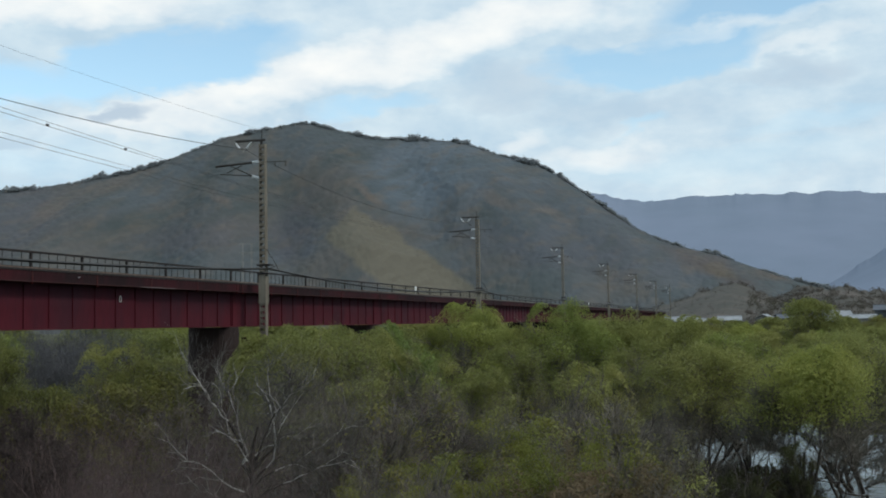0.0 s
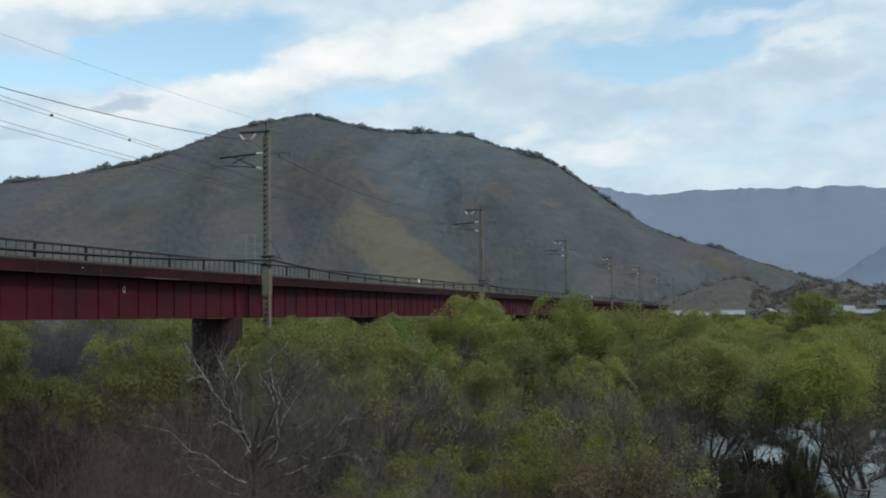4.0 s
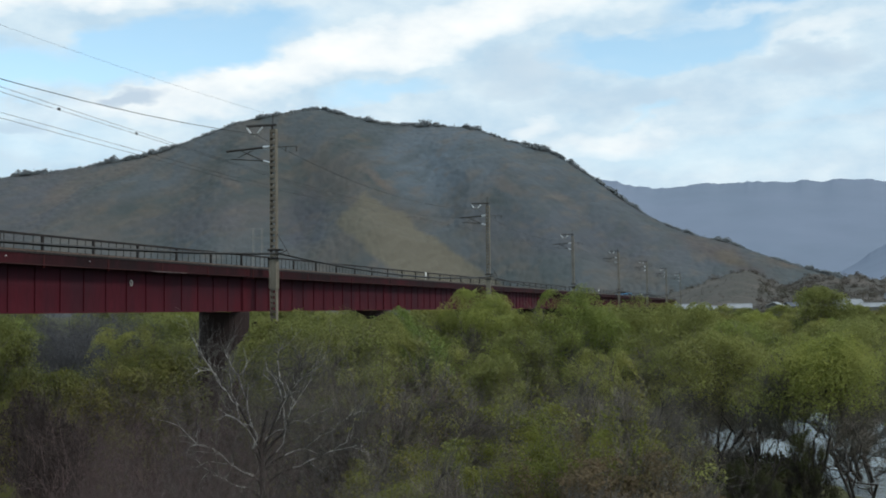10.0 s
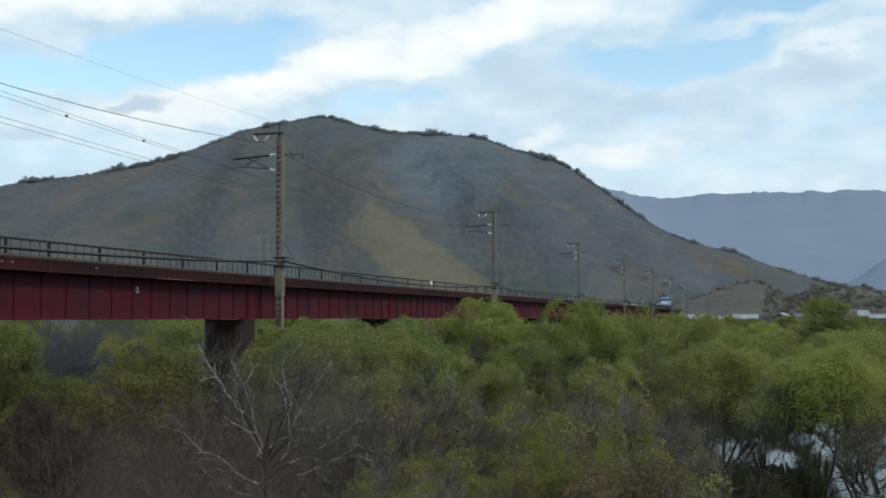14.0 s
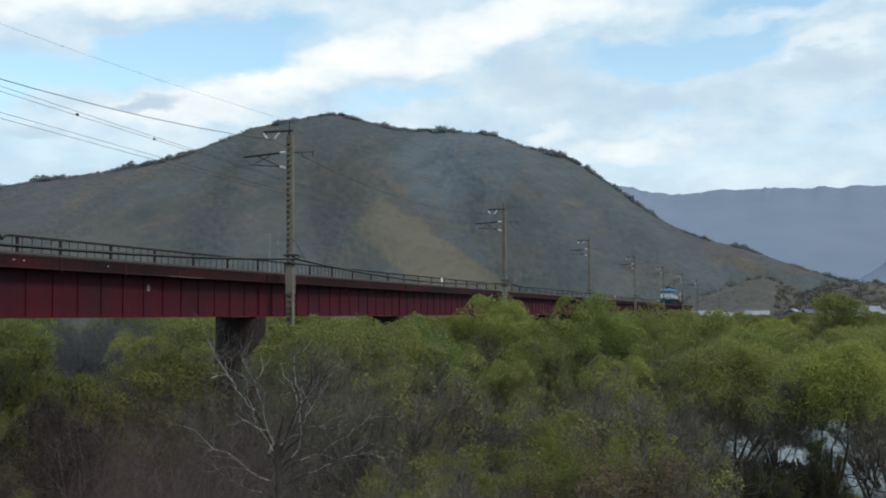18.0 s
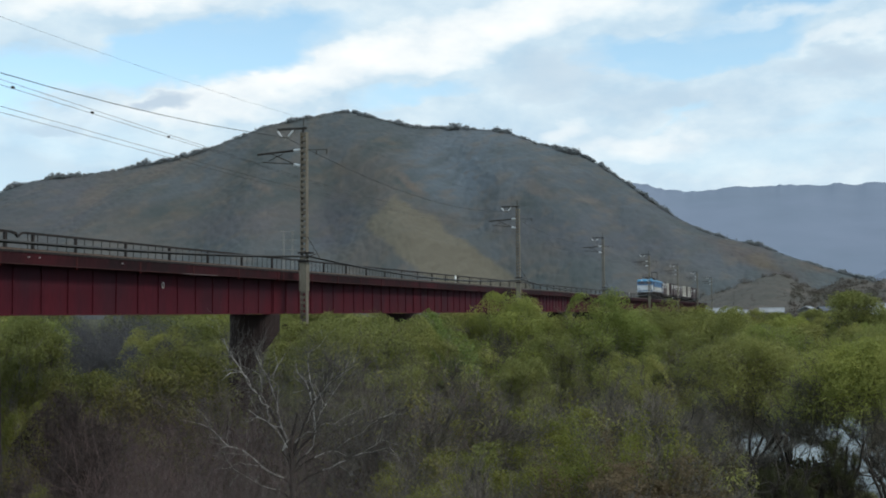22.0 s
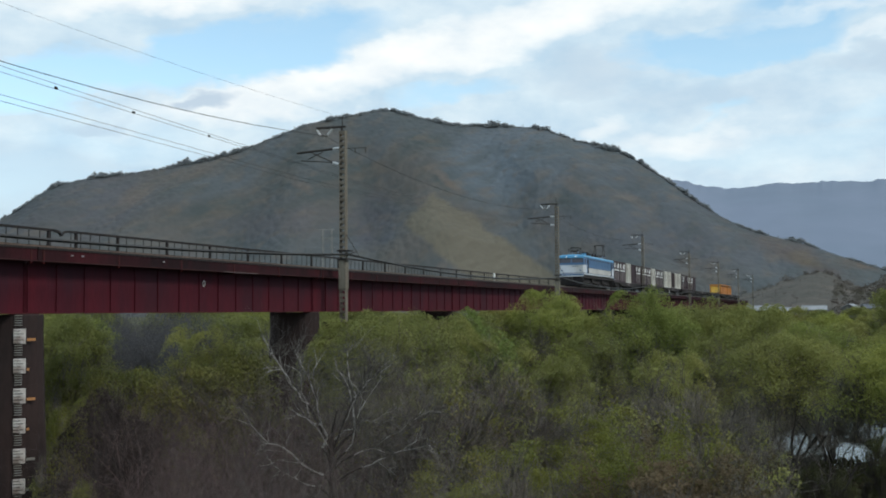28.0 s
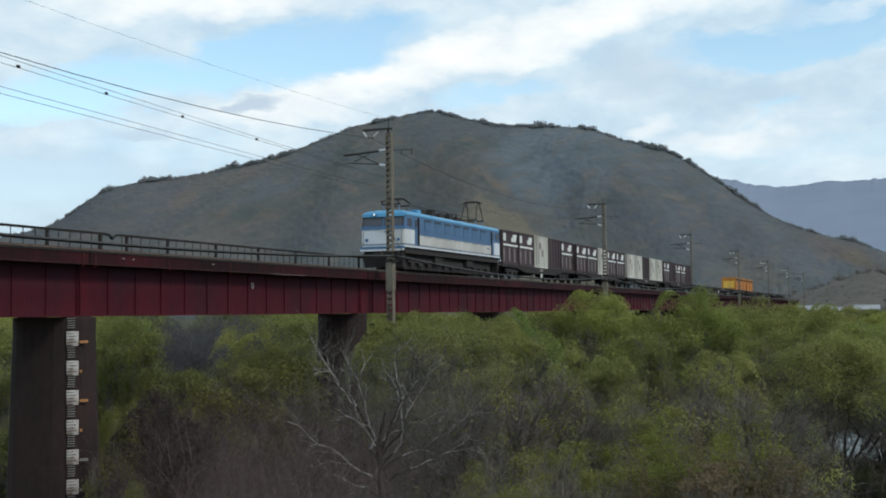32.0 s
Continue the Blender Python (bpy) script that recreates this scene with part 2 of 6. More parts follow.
M["wire"] = material("blackened_copper_wire", (0.035, 0.033, 0.033), (0.05, 0.045, 0.04), 3, 0.6, metal=0.3)
M["white_paint"] = material("white_enamel", (0.74, 0.75, 0.72), (0.62, 0.62, 0.58), 3, 0.5, fine=0.1)
M["black_paint"] = material("black_enamel", (0.025, 0.023, 0.022), (0.035, 0.03, 0.028), 3, 0.6)
M["orange_paint"] = material("orange_gauge_paint", (0.45, 0.22, 0.08), (0.35, 0.16, 0.07), 4, 0.6)


# ---- building blocks ----
class Shape:
    """Vertices and faces of one part."""
    def __init__(self):
        self.v, self.f = [], []

    def box(self, x0, y0, z0, x1, y1, z1):
        k = len(self.v)
        self.v += [(x, y, z) for z in (z0, z1) for y in (y0, y1) for x in (x0, x1)]
        self.f += [tuple(k + i for i in q) for q in ((0, 2, 3, 1), (4, 5, 7, 6), (0, 1, 5, 4), (2, 6, 7, 3), (0, 4, 6, 2), (1, 3, 7, 5))]
        return self

    def tube(self, p, q, r0, r1=None, n=6, caps=True):
        r1 = r0 if r1 is None else r1
        p, q = Vector(p), Vector(q)
        d = (q - p).normalized()
        a = d.orthogonal().normalized()
        b = d.cross(a)
        k = len(self.v)
        for c, r in ((p, r0), (q, r1)):
            self.v += [tuple(c + (a * math.cos(2 * math.pi * i / n) + b * math.sin(2 * math.pi * i / n)) * r) for i in range(n)]
        self.f += [(k + i, k + (i + 1) % n, k + n + (i + 1) % n, k + n + i) for i in range(n)]
        if caps:
            self.f += [tuple(k + i for i in reversed(range(n))), tuple(k + n + i for i in range(n))]
        return self

    def line(self, pts, r, n=4):
        """One unbroken wire or bar through the points, which run mainly along y or across it."""
        p = [Vector(q) for q in pts]
        rings = []
        for i, c in enumerate(p):
            d = (p[min(i + 1, len(p) - 1)] - p[max(i - 1, 0)]).normalized()
            a = d.cross(Vector((0, 0, 1)) if abs(d.z) < 0.9 else Vector((1, 0, 0))).normalized()
            b = a.cross(d)
            rings.append([c + a * (r * math.cos(2 * math.pi * k / n)) + b * (r * math.sin(2 * math.pi * k / n)) for k in range(n)])
        return self.rings(rings)

    def rings(self, rings, close=True, caps=True):
        """Joins rings of equal length into a skin."""
        k, n = len(self.v), len(rings[0])
        for r in rings:
            self.v += [tuple(p) for p in r]
        for j in range(len(rings) - 1):
            for i in range(n if close else n - 1):
                a, b = k + j * n + i, k + j * n + (i + 1) % n
                self.f.append((a, b, b + n, a + n))
        if caps:
            self.f += [tuple(k + i for i in reversed(range(n))), tuple(k + (len(rings) - 1) * n + i for i in range(n))]
        return self

    def mesh(self, name, mat, smooth=False):
        me = bpy.data.meshes.new(name)
        me.from_pydata(self.v, [], self.f)
        me.materials.append(mat)
        if smooth:
            me.polygons.foreach_set("use_smooth", [True] * len(me.polygons))
        me.update()
        return me


def part(name, shape, mat, parent, label="", smooth=False, at=None):
    """Links one shape as a mesh object under a thing or a part."""
    me = shape.mesh(name, mat, smooth) if isinstance(shape, Shape) else shape
    ob = new(name, me)
    ob.parent = parent
    if at is not None:
        ob.matrix_basis = at
    if label:
        ob["label"] = label
    return ob


def thing(name, label, category, group="", kind="", at=None):
    ob = new(name)
    ob.empty_display_size = 0.3
    if at is not None:
        ob.matrix_basis = at
    return tagged(ob, label, category, group, kind)


def solo(name, shape, mat, label, category, group="", kind="", smooth=False, at=None):
    me = shape.mesh(name, mat, smooth) if isinstance(shape, Shape) else shape
    ob = new(name, me)
    if at is not None:
        ob.matrix_basis = at
    return tagged(ob, label, category, group, kind)


def grid_mesh(name, pts, rows, cols, mat, smooth=True):
    """A sheet from rows * cols points."""
    i = np.arange((rows - 1) * cols).reshape(rows - 1, cols)[:, :-1].ravel()
    f = np.stack([i, i + 1, i + cols + 1, i + cols], 1)
    me = bpy.data.meshes.new(name)
    me.vertices.add(len(pts)), me.loops.add(f.size), me.polygons.add(len(f))
    me.vertices.foreach_set("co", np.asarray(pts, np.float32).ravel())
    me.loops.foreach_set("vertex_index", f.ravel().astype(np.int32))
    me.polygons.foreach_set("loop_start", np.arange(0, f.size, 4, dtype=np.int32))
    me.polygons.foreach_set("use_smooth", np.full(len(f), smooth))
    me.update(calc_edges=True)
    me.materials.append(mat)
    return me


def soup_mesh(name, verts, faces, mat, smooth=False):
    """A mesh of many small pieces from arrays; all faces have the same number of corners."""
    faces = np.asarray(faces, np.int32)
    me = bpy.data.meshes.new(name)
    me.vertices.add(len(verts)), me.loops.add(faces.size), me.polygons.add(len(faces))
    me.vertices.foreach_set("co", np.asarray(verts, np.float32).ravel())
    me.loops.foreach_set("vertex_index", faces.ravel())
    me.polygons.foreach_set("loop_start", np.arange(0, faces.size, faces.shape[1], dtype=np.int32))
    if smooth:
        me.polygons.foreach_set("use_smooth", np.full(len(faces), True))
    me.update(calc_edges=True)
    me.materials.append(mat)
    return me


def polar(az, r, z):
    """A place by its bearing from the bridge's line (degrees, right is positive) and distance."""
    return (r * math.sin(radians(az)), r * math.cos(radians(az)), z)


# ---- land: flood plain, river, mountains ----
M["soil"] = material("flood_plain_soil", (0.075, 0.07, 0.035), (0.05, 0.062, 0.022), 0.12, 0.95, fine=0.3, fine_scale=1.5, third=(0.12, 0.1, 0.06))
# the blue of the far range is air haze, put into the base colour
M["far_forest"] = material("far_hazed_forest", (0.19, 0.225, 0.295), (0.17, 0.208, 0.27), 0.0015, 1.0, fine=0.06, fine_scale=0.01)
M["dry_hill"] = material("dry_hillside", (0.085, 0.076, 0.066), (0.062, 0.06, 0.051), 0.11, 0.95, fine=0.25, fine_scale=0.5, third=(0.108, 0.092, 0.08))


def river_mid(x):
    return 98 + np.where(x < 0, -x * 0.55, -x * 0.06) - 3.0 * np.clip(x - 0.5, 0, 5.5)


def ground_z(x, y):
    r = np.hypot(x, y)
    bank = np.clip((26 - r) / 21, 0, 1)
    z = 1.0 + 7.4 * bank * bank * (3 - 2 * bank)
    d = np.abs(y - river_mid(x))
    z = z - 2.6 * np.clip((27 - d) / 6, 0, 1)
    return z + np.clip((r - 320) / 90, 0, 1) * 5.0


def build_ground():
    radii = np.concatenate([[0.0], np.geomspace(1.5, 4900, 120)])
    az = np.radians(np.linspace(0, 360, 241))
    rr, aa = np.meshgrid(radii, az, indexing="ij")
    x, y = rr * np.sin(aa), rr * np.cos(aa)
    z = ground_z(x, y)
    pts = np.stack([x, y, z], -1).reshape(-1, 3)
    tagged(new("ground", grid_mesh("ground", pts, len(radii), len(az), M["soil"])), "flood plain of dull grass and soil beside the river", "ground", kind="structure")


build_ground()


def water_material():
    m = bpy.data.materials.new("river_water")
    m.use_nodes = True
    m.node_tree.nodes.clear()
    add, l = nodes_of(m.node_tree)
    out, bs = add("ShaderNodeOutputMaterial"), add("ShaderNodeBsdfPrincipled", Roughness=0.22, IOR=1.333)
    bs.inputs["Base Color"].default_value = (0.2, 0.23, 0.25, 1)
    co, mp = add("ShaderNodeTexCoord"), add("ShaderNodeMapping")
    mp.inputs["Scale"].default_value = (0.5, 1.4, 1)
    l.new(co.outputs["Object"], mp.inputs[0])
    nz, bp = add("ShaderNodeTexNoise", Scale=1.3, Detail=4.0), add("ShaderNodeBump", Strength=1.0, Distance=0.15)
    l.new(mp.outputs[0], nz.inputs["Vector"]), l.new(nz.outputs[0], bp.inputs["Height"]), l.new(bp.outputs[0], bs.inputs["Normal"])
    l.new(bs.outputs[0], out.inputs[0])
    return m


M["water"] = water_material()


def build_river():
    xs, ws = np.linspace(-420, 420, 85), np.linspace(-26.5, 26.5, 9)
    xx, ww = np.meshgrid(xs, ws, indexing="ij")
    pts = np.stack([xx, river_mid(xx) + ww, np.full_like(xx, 0.0)], -1).reshape(-1, 3)
    tagged(new("river_water", grid_mesh("river_water", pts, len(xs), len(ws), M["water"])), "calm river reflecting the bright sky", "water", kind="structure")


build_river()

# ridge of the main mountain: rounded knolls 2 degrees apart, each with its share of the height in degrees
KNOLLS = [1.35, 2.25, 2.28, 2.66, 2.88, 4.18, 4.36, 4.58, 4.81, 5.11, 5.63, 6.23, 6.45, 6.86, 6.35, 6.16, 6.17, 6.08, 5.49, 5.21, 4.18, 3.16, 2.43, 2.24, 1.66, 1.22, 0.78, 0.52, 0.52]


def ridge_el(az):
    e = np.zeros_like(az)
    for i, k in enumerate(KNOLLS):
        e += k * np.exp(-((az - (-48 + 2.0 * i)) / 1.7) ** 2)
    return e


def fbm(x, y, scale, seed, octaves=4):
    """Smooth value noise summed over octaves, from -1 to 1 or so."""
    total, amp = np.zeros_like(x), 1.0
    for o in range(octaves):
        gx, gy = x / scale + seed * 13.7 + 500, y / scale + seed * 7.1 + 500
        ix, iy = np.floor(gx).astype(np.int64), np.floor(gy).astype(np.int64)
        fx, fy = gx - ix, gy - iy
        fx, fy = fx * fx * (3 - 2 * fx), fy * fy * (3 - 2 * fy)

        def val(a, b):
            h = (a * 374761393 + b * 668265263 + (seed + o) * 69069) & 0x7FFFFFFF
            h = ((h ^ (h >> 13)) * 1274126177) & 0x7FFFFFFF
            return (h & 0xFFFF) / 32767.5 - 1
        total += amp * ((val(ix, iy) * (1 - fx) + val(ix + 1, iy) * fx) * (1 - fy) + (val(ix, iy + 1) * (1 - fx) + val(ix + 1, iy + 1) * fx) * fy)
        scale, amp = scale / 2, amp * 0.5
    return total / 1.9


R_FOOT, R_RIDGE = 1180.0, 1700.0
# spurs (+) and gullies (-) of the slope: bearing at the ridge and at the foot, height in metres, half width in degrees
SPURS = [(-21.2, -18.4, 46, 1.7), (-14.2, -8.5, 40, 2.0), (-9.0, -2.0, 22, 1.8), (-25.0, -27.5, 30, 1.8), (-28.5, -38.0, 36, 2.2), (-37.0, -45.0, 26, 2.2),
         (-17.6, -13.8, -34, 1.5), (-23.4, -22.9, -30, 1.4), (-26.8, -32.2, -26, 1.8), (-11.4, -5.0, -18, 1.5), (-32.5, -42.0, -24, 1.8)]


def worley(x, y, size, seed):
    """Distance to the nearest of scattered points, in cells, and that point's own random number."""
    gx, gy = x / size + 900, y / size + 900
    ix, iy = np.floor(gx).astype(np.int64), np.floor(gy).astype(np.int64)
    best, own = np.full(x.shape, 9.0), np.zeros(x.shape)
    for dx in (-1, 0, 1):
        for dy in (-1, 0, 1):
            cx, cy = ix + dx, iy + dy
            h = (cx * 374761393 + cy * 668265263 + seed * 69069) & 0x7FFFFFFF
            h = ((h ^ (h >> 13)) * 1274126177) & 0x7FFFFFFF
            px, py, own_h = cx + (h & 0x3FF) / 1023.0, cy + ((h >> 10) & 0x3FF) / 1023.0, ((h >> 20) & 0x3FF) / 1023.0
            d = np.hypot(gx - px, gy - py)
            own = np.where(d < best, own_h, own)
            best = np.minimum(best, d)
    return best, own


def mountain_z(az, r):
    """Height of the main mountain at a bearing (degrees) and distance."""
    top = R_RIDGE * np.tan(np.radians(np.maximum(ridge_el(az), 0.15))) + EYE - 5
    u = np.clip((r - R_FOOT) / (R_RIDGE - R_FOOT), 0, 1)
    back = np.clip((r - R_RIDGE) / 900, 0, 1)
    x, y = r * np.sin(np.radians(az)), r * np.cos(np.radians(az))
    rise = 0.62 * u ** 1.15 + 0.38 * u * u * (3 - 2 * u)
    spurs = (0.35 - np.abs(fbm(x, y, 420, 5, 3))) * 60 + fbm(x, y, 120, 9, 3) * 9
    for a1, a0, high, wide in SPURS:
        spurs = spurs + 0.62 * high * np.exp(-((az + fbm(x, y, 150, 23, 2) * 0.35 - (a0 + (a1 - a0) * u)) / wide) ** 2)
    spurs = spurs * np.sin(np.pi * u) ** 0.8 * np.clip((1 - u) * 3, 0, 1)
    z = 2 + (top - 2) * rise * (1 - back ** 1.3) + spurs * np.clip(top / 200, 0.1, 1)
    sight = EYE + r * (top - EYE) / R_RIDGE * 0.985          # the slope stays below the ridge as seen from the bank
    z = np.where(r < R_RIDGE - 25, np.minimum(z, np.maximum(sight, 3)), z)
    flat, tall = np.radians(az) * 1450, z * 1.1 + r * 0.15        # crowns as wide as they stand tall on the slope
    near, own = worley(flat, tall, 8.0, 15)
    small, own2 = worley(flat, tall, 4.5, 37)
    canopy = (1 - np.clip(near / 0.8, 0, 1) ** 2) * (0.5 + 1.5 * own) + (1 - np.clip(small / 0.8, 0, 1) ** 2) * (0.1 + 0.4 * own2) + fbm(x, y, 70, 13, 2) * 3
    return z + canopy * np.clip(u * 6, 0, 1) * np.clip((R_RIDGE + 30 - r) / 60, 0.3, 1)


def forest_material():
    """Bare spring woodland: soft grey brown, with dull evergreen and straw-coloured stands, one grassy spur, and
    distance haze put into the tints.
    """
    m = bpy.data.materials.new("spring_woodland")
    m.use_nodes = True
    m.node_tree.nodes.clear()
    add, l = nodes_of(m.node_tree)
    out, bs = add("ShaderNodeOutputMaterial"), add("ShaderNodeBsdfPrincipled", Roughness=0.95)
    bs.inputs["Specular IOR Level"].default_value = 0.1
    co, lie = add("ShaderNodeTexCoord"), add("ShaderNodeMapping")
    lie.inputs["Scale"].default_value = (1.0, 0.08, 1.25)
    l.new(co.outputs["Object"], lie.inputs[0])

    def mth(op, a, b, clamp=False):
        n = add("ShaderNodeMath", operation=op, use_clamp=clamp)
        for i, v in enumerate((a, b)):
            if isinstance(v, (int, float)):
                n.inputs[i].default_value = v
            else:
                l.new(v, n.inputs[i])
        return n.outputs[0]

    def noise_ramp(scale, a, b, detail=4.0):
        nz, r = add("ShaderNodeTexNoise", Scale=scale, Detail=detail), add("ShaderNodeMapRange")
        r.inputs[1].default_value, r.inputs[2].default_value = a, b
        l.new(lie.outputs[0], nz.inputs["Vector"]), l.new(nz.outputs[0], r.inputs[0])
        return r.outputs[0]

    def mix(f, a, b, how="MIX"):
        x = add("ShaderNodeMix", data_type="RGBA", blend_type=how)
        for sock, v in ((x.inputs[0], f), (x.inputs[6], a), (x.inputs[7], b)):
            if isinstance(v, tuple):
                sock.default_value = (*v, 1)
            elif isinstance(v, float):
                sock.default_value = v
            else:
                l.new(v, sock)
        return x.outputs[2]
    sep = add("ShaderNodeSeparateXYZ")
    l.new(co.outputs["Object"], sep.inputs[0])
    # bearing and height over the bank, in degrees, with ragged edges
    out_r = mth("SQRT", mth("ADD", mth("MULTIPLY", sep.outputs[0], sep.outputs[0]), mth("MULTIPLY", sep.outputs[1], sep.outputs[1])), 0.0)
    jag, jag2 = mth("SUBTRACT", noise_ramp(0.02, 0.2, 0.8), 0.5), mth("SUBTRACT", noise_ramp(0.027, 0.2, 0.8, 5.0), 0.5)
    az = mth("ADD", mth("MULTIPLY", mth("ARCTAN2", sep.outputs[0], sep.outputs[1]), 57.2958), mth("MULTIPLY", jag, 0.9))
    el = mth("ADD", mth("MULTIPLY", mth("ARCTAN2", mth("SUBTRACT", sep.outputs[2], EYE), out_r), 57.2958), mth("MULTIPLY", jag2, 0.7))

    def stand(a0, e0, ra, re, lean, soft):
        """A tinted patch, for tree stands and for painted haze: an ellipse on the slope, leaning up to the right."""
        c, sn = math.cos(radians(lean)), math.sin(radians(lean))
        da, de = mth("SUBTRACT", az, a0), mth("SUBTRACT", el, e0)
        p = mth("DIVIDE", mth("ADD", mth("MULTIPLY", da, c), mth("MULTIPLY", de, sn)), ra)
        q = mth("DIVIDE", mth("SUBTRACT", mth("MULTIPLY", de, c), mth("MULTIPLY", da, sn)), re)
        return mth("MULTIPLY", mth("SUBTRACT", 1.2, mth("ADD", mth("MULTIPLY", p, p), mth("MULTIPLY", q, q))), soft, True)
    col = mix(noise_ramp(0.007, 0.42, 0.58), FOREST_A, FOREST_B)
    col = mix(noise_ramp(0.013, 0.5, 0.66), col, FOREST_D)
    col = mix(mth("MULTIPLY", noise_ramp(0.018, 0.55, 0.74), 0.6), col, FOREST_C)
    for patch, tint in STANDS_AND_HAZE:
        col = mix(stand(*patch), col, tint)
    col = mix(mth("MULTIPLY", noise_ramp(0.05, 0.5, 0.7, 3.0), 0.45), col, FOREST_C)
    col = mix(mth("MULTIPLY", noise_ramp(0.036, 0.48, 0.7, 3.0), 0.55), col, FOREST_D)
    # the grassy spur: a kite that widens downhill to the right
    drop = mth("SUBTRACT", 5.96, el)
    sides = (mth("ADD", mth("ADD", az, 19.65), mth("MULTIPLY", drop, 0.952)), mth("SUBTRACT", mth("ADD", az, 21.25), mth("MULTIPLY", mth("SUBTRACT", 4.28, el), 1.175)), mth("SUBTRACT", mth("MULTIPLY", drop, 1.5), mth("ADD", az, 19.65)))
    grass = mth("MULTIPLY", mth("MULTIPLY", mth("MINIMUM", mth("MINIMUM", sides[0], sides[1]), sides[2]), 2.2, True), 0.95)
    col = mix(grass, col, (0.122, 0.111, 0.086))
    cells, lit, tone = add("ShaderNodeTexVoronoi", Scale=0.11), add("ShaderNodeMapRange"), add("ShaderNodeHueSaturation")
    lit.inputs[3].default_value, lit.inputs[4].default_value = 0.92, 1.08
    l.new(lie.outputs[0], cells.inputs["Vector"]), l.new(cells.outputs["Color"], lit.inputs[0]), l.new(lit.outputs[0], tone.inputs["Value"]), l.new(col, tone.inputs["Color"])
    bn, bp = add("ShaderNodeTexNoise", Scale=0.3, Detail=4.0, Roughness=0.6), add("ShaderNodeBump", Strength=0.12, Distance=1.5)
    l.new(lie.outputs[0], bn.inputs["Vector"]), l.new(bn.outputs[0], bp.inputs["Height"]), l.new(bp.outputs[0], bs.inputs["Normal"])
    l.new(tone.outputs[0], bs.inputs["Base Color"]), l.new(bs.outputs[0], out.inputs[0])
    return m


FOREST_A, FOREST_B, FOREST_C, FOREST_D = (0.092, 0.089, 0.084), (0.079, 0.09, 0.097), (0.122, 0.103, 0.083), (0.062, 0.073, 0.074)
# haze over the upper right slope, put into the colour as bluish patches
HAZE_BLUE, BROWN_STAND, STRAW, OLIVE = (0.1, 0.122, 0.143), (0.088, 0.074, 0.068), (0.122, 0.103, 0.09), (0.098, 0.084, 0.066)
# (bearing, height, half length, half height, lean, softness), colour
STANDS_AND_HAZE = [((-38.0, 4.8, 6.0, 2.6, 20, 0.6), (0.068, 0.072, 0.08)), ((-6.5, 4.2, 9.0, 2.0, -22, 0.6), (0.083, 0.095, 0.108)), ((-30.0, 8.7, 9.0, 0.55, 17, 0.6), (0.074, 0.086, 0.09)), ((-38.0, 6.2, 5.0, 0.7, 22, 0.6), (0.07, 0.082, 0.086)), ((-21.5, 9.4, 3.5, 0.7, 2, 0.6), (0.074, 0.085, 0.09)), ((-16.3, 7.3, 3.2, 2.6, -30, 0.8), HAZE_BLUE), ((-13.0, 8.6, 4.5, 1.2, -20, 0.6), HAZE_BLUE), ((-6.5, 5.6, 5.0, 0.5, -26, 0.7), (0.07, 0.086, 0.094)), ((-22.6, 4.4, 1.2, 1.6, -8, 0.6), (0.076, 0.076, 0.088)), ((-35.5, 5.4, 2.6, 1.6, 25, 0.5), (0.092, 0.094, 0.104)), ((-27.5, 4.4, 4.0, 0.9, 4, 0.5), (0.094, 0.09, 0.096)),
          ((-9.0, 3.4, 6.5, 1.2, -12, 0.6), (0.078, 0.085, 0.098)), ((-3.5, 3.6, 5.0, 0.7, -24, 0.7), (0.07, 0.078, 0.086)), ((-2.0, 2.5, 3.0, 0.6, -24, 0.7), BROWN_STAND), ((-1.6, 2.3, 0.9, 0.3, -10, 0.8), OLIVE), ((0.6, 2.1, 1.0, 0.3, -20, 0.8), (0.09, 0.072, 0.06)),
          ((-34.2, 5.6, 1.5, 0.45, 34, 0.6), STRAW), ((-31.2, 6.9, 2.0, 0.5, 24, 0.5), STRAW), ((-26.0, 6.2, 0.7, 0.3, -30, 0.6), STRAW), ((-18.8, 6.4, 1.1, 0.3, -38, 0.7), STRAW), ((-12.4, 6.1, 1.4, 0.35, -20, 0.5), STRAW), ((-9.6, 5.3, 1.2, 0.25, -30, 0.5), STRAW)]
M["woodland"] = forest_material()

def leaves(name, centres, size, rng, mat, long=1.9, out=None, loose=0.8):
    """Small pointed leaves, each its own piece; they face outwards from their clump (out), more or less."""
    n = len(centres)
    face = rng.normal(size=(n, 3)) * loose + (0 if out is None else out)
    face /= np.linalg.norm(face, axis=1, keepdims=True)
    u = np.cross(face, rng.normal(size=(n, 3)))
    u /= np.linalg.norm(u, axis=1, keepdims=True)
    w = np.cross(face, u)
    s = (size * rng.uniform(0.6, 1.4, n))[:, None]
    u, w = u * s * long * 0.5, w * s * 0.5
    v = np.stack([centres - u - w, centres + u, centres - u + w], 1).reshape(-1, 3)
    return soup_mesh(name, v, np.arange(3 * n).reshape(n, 3), mat)


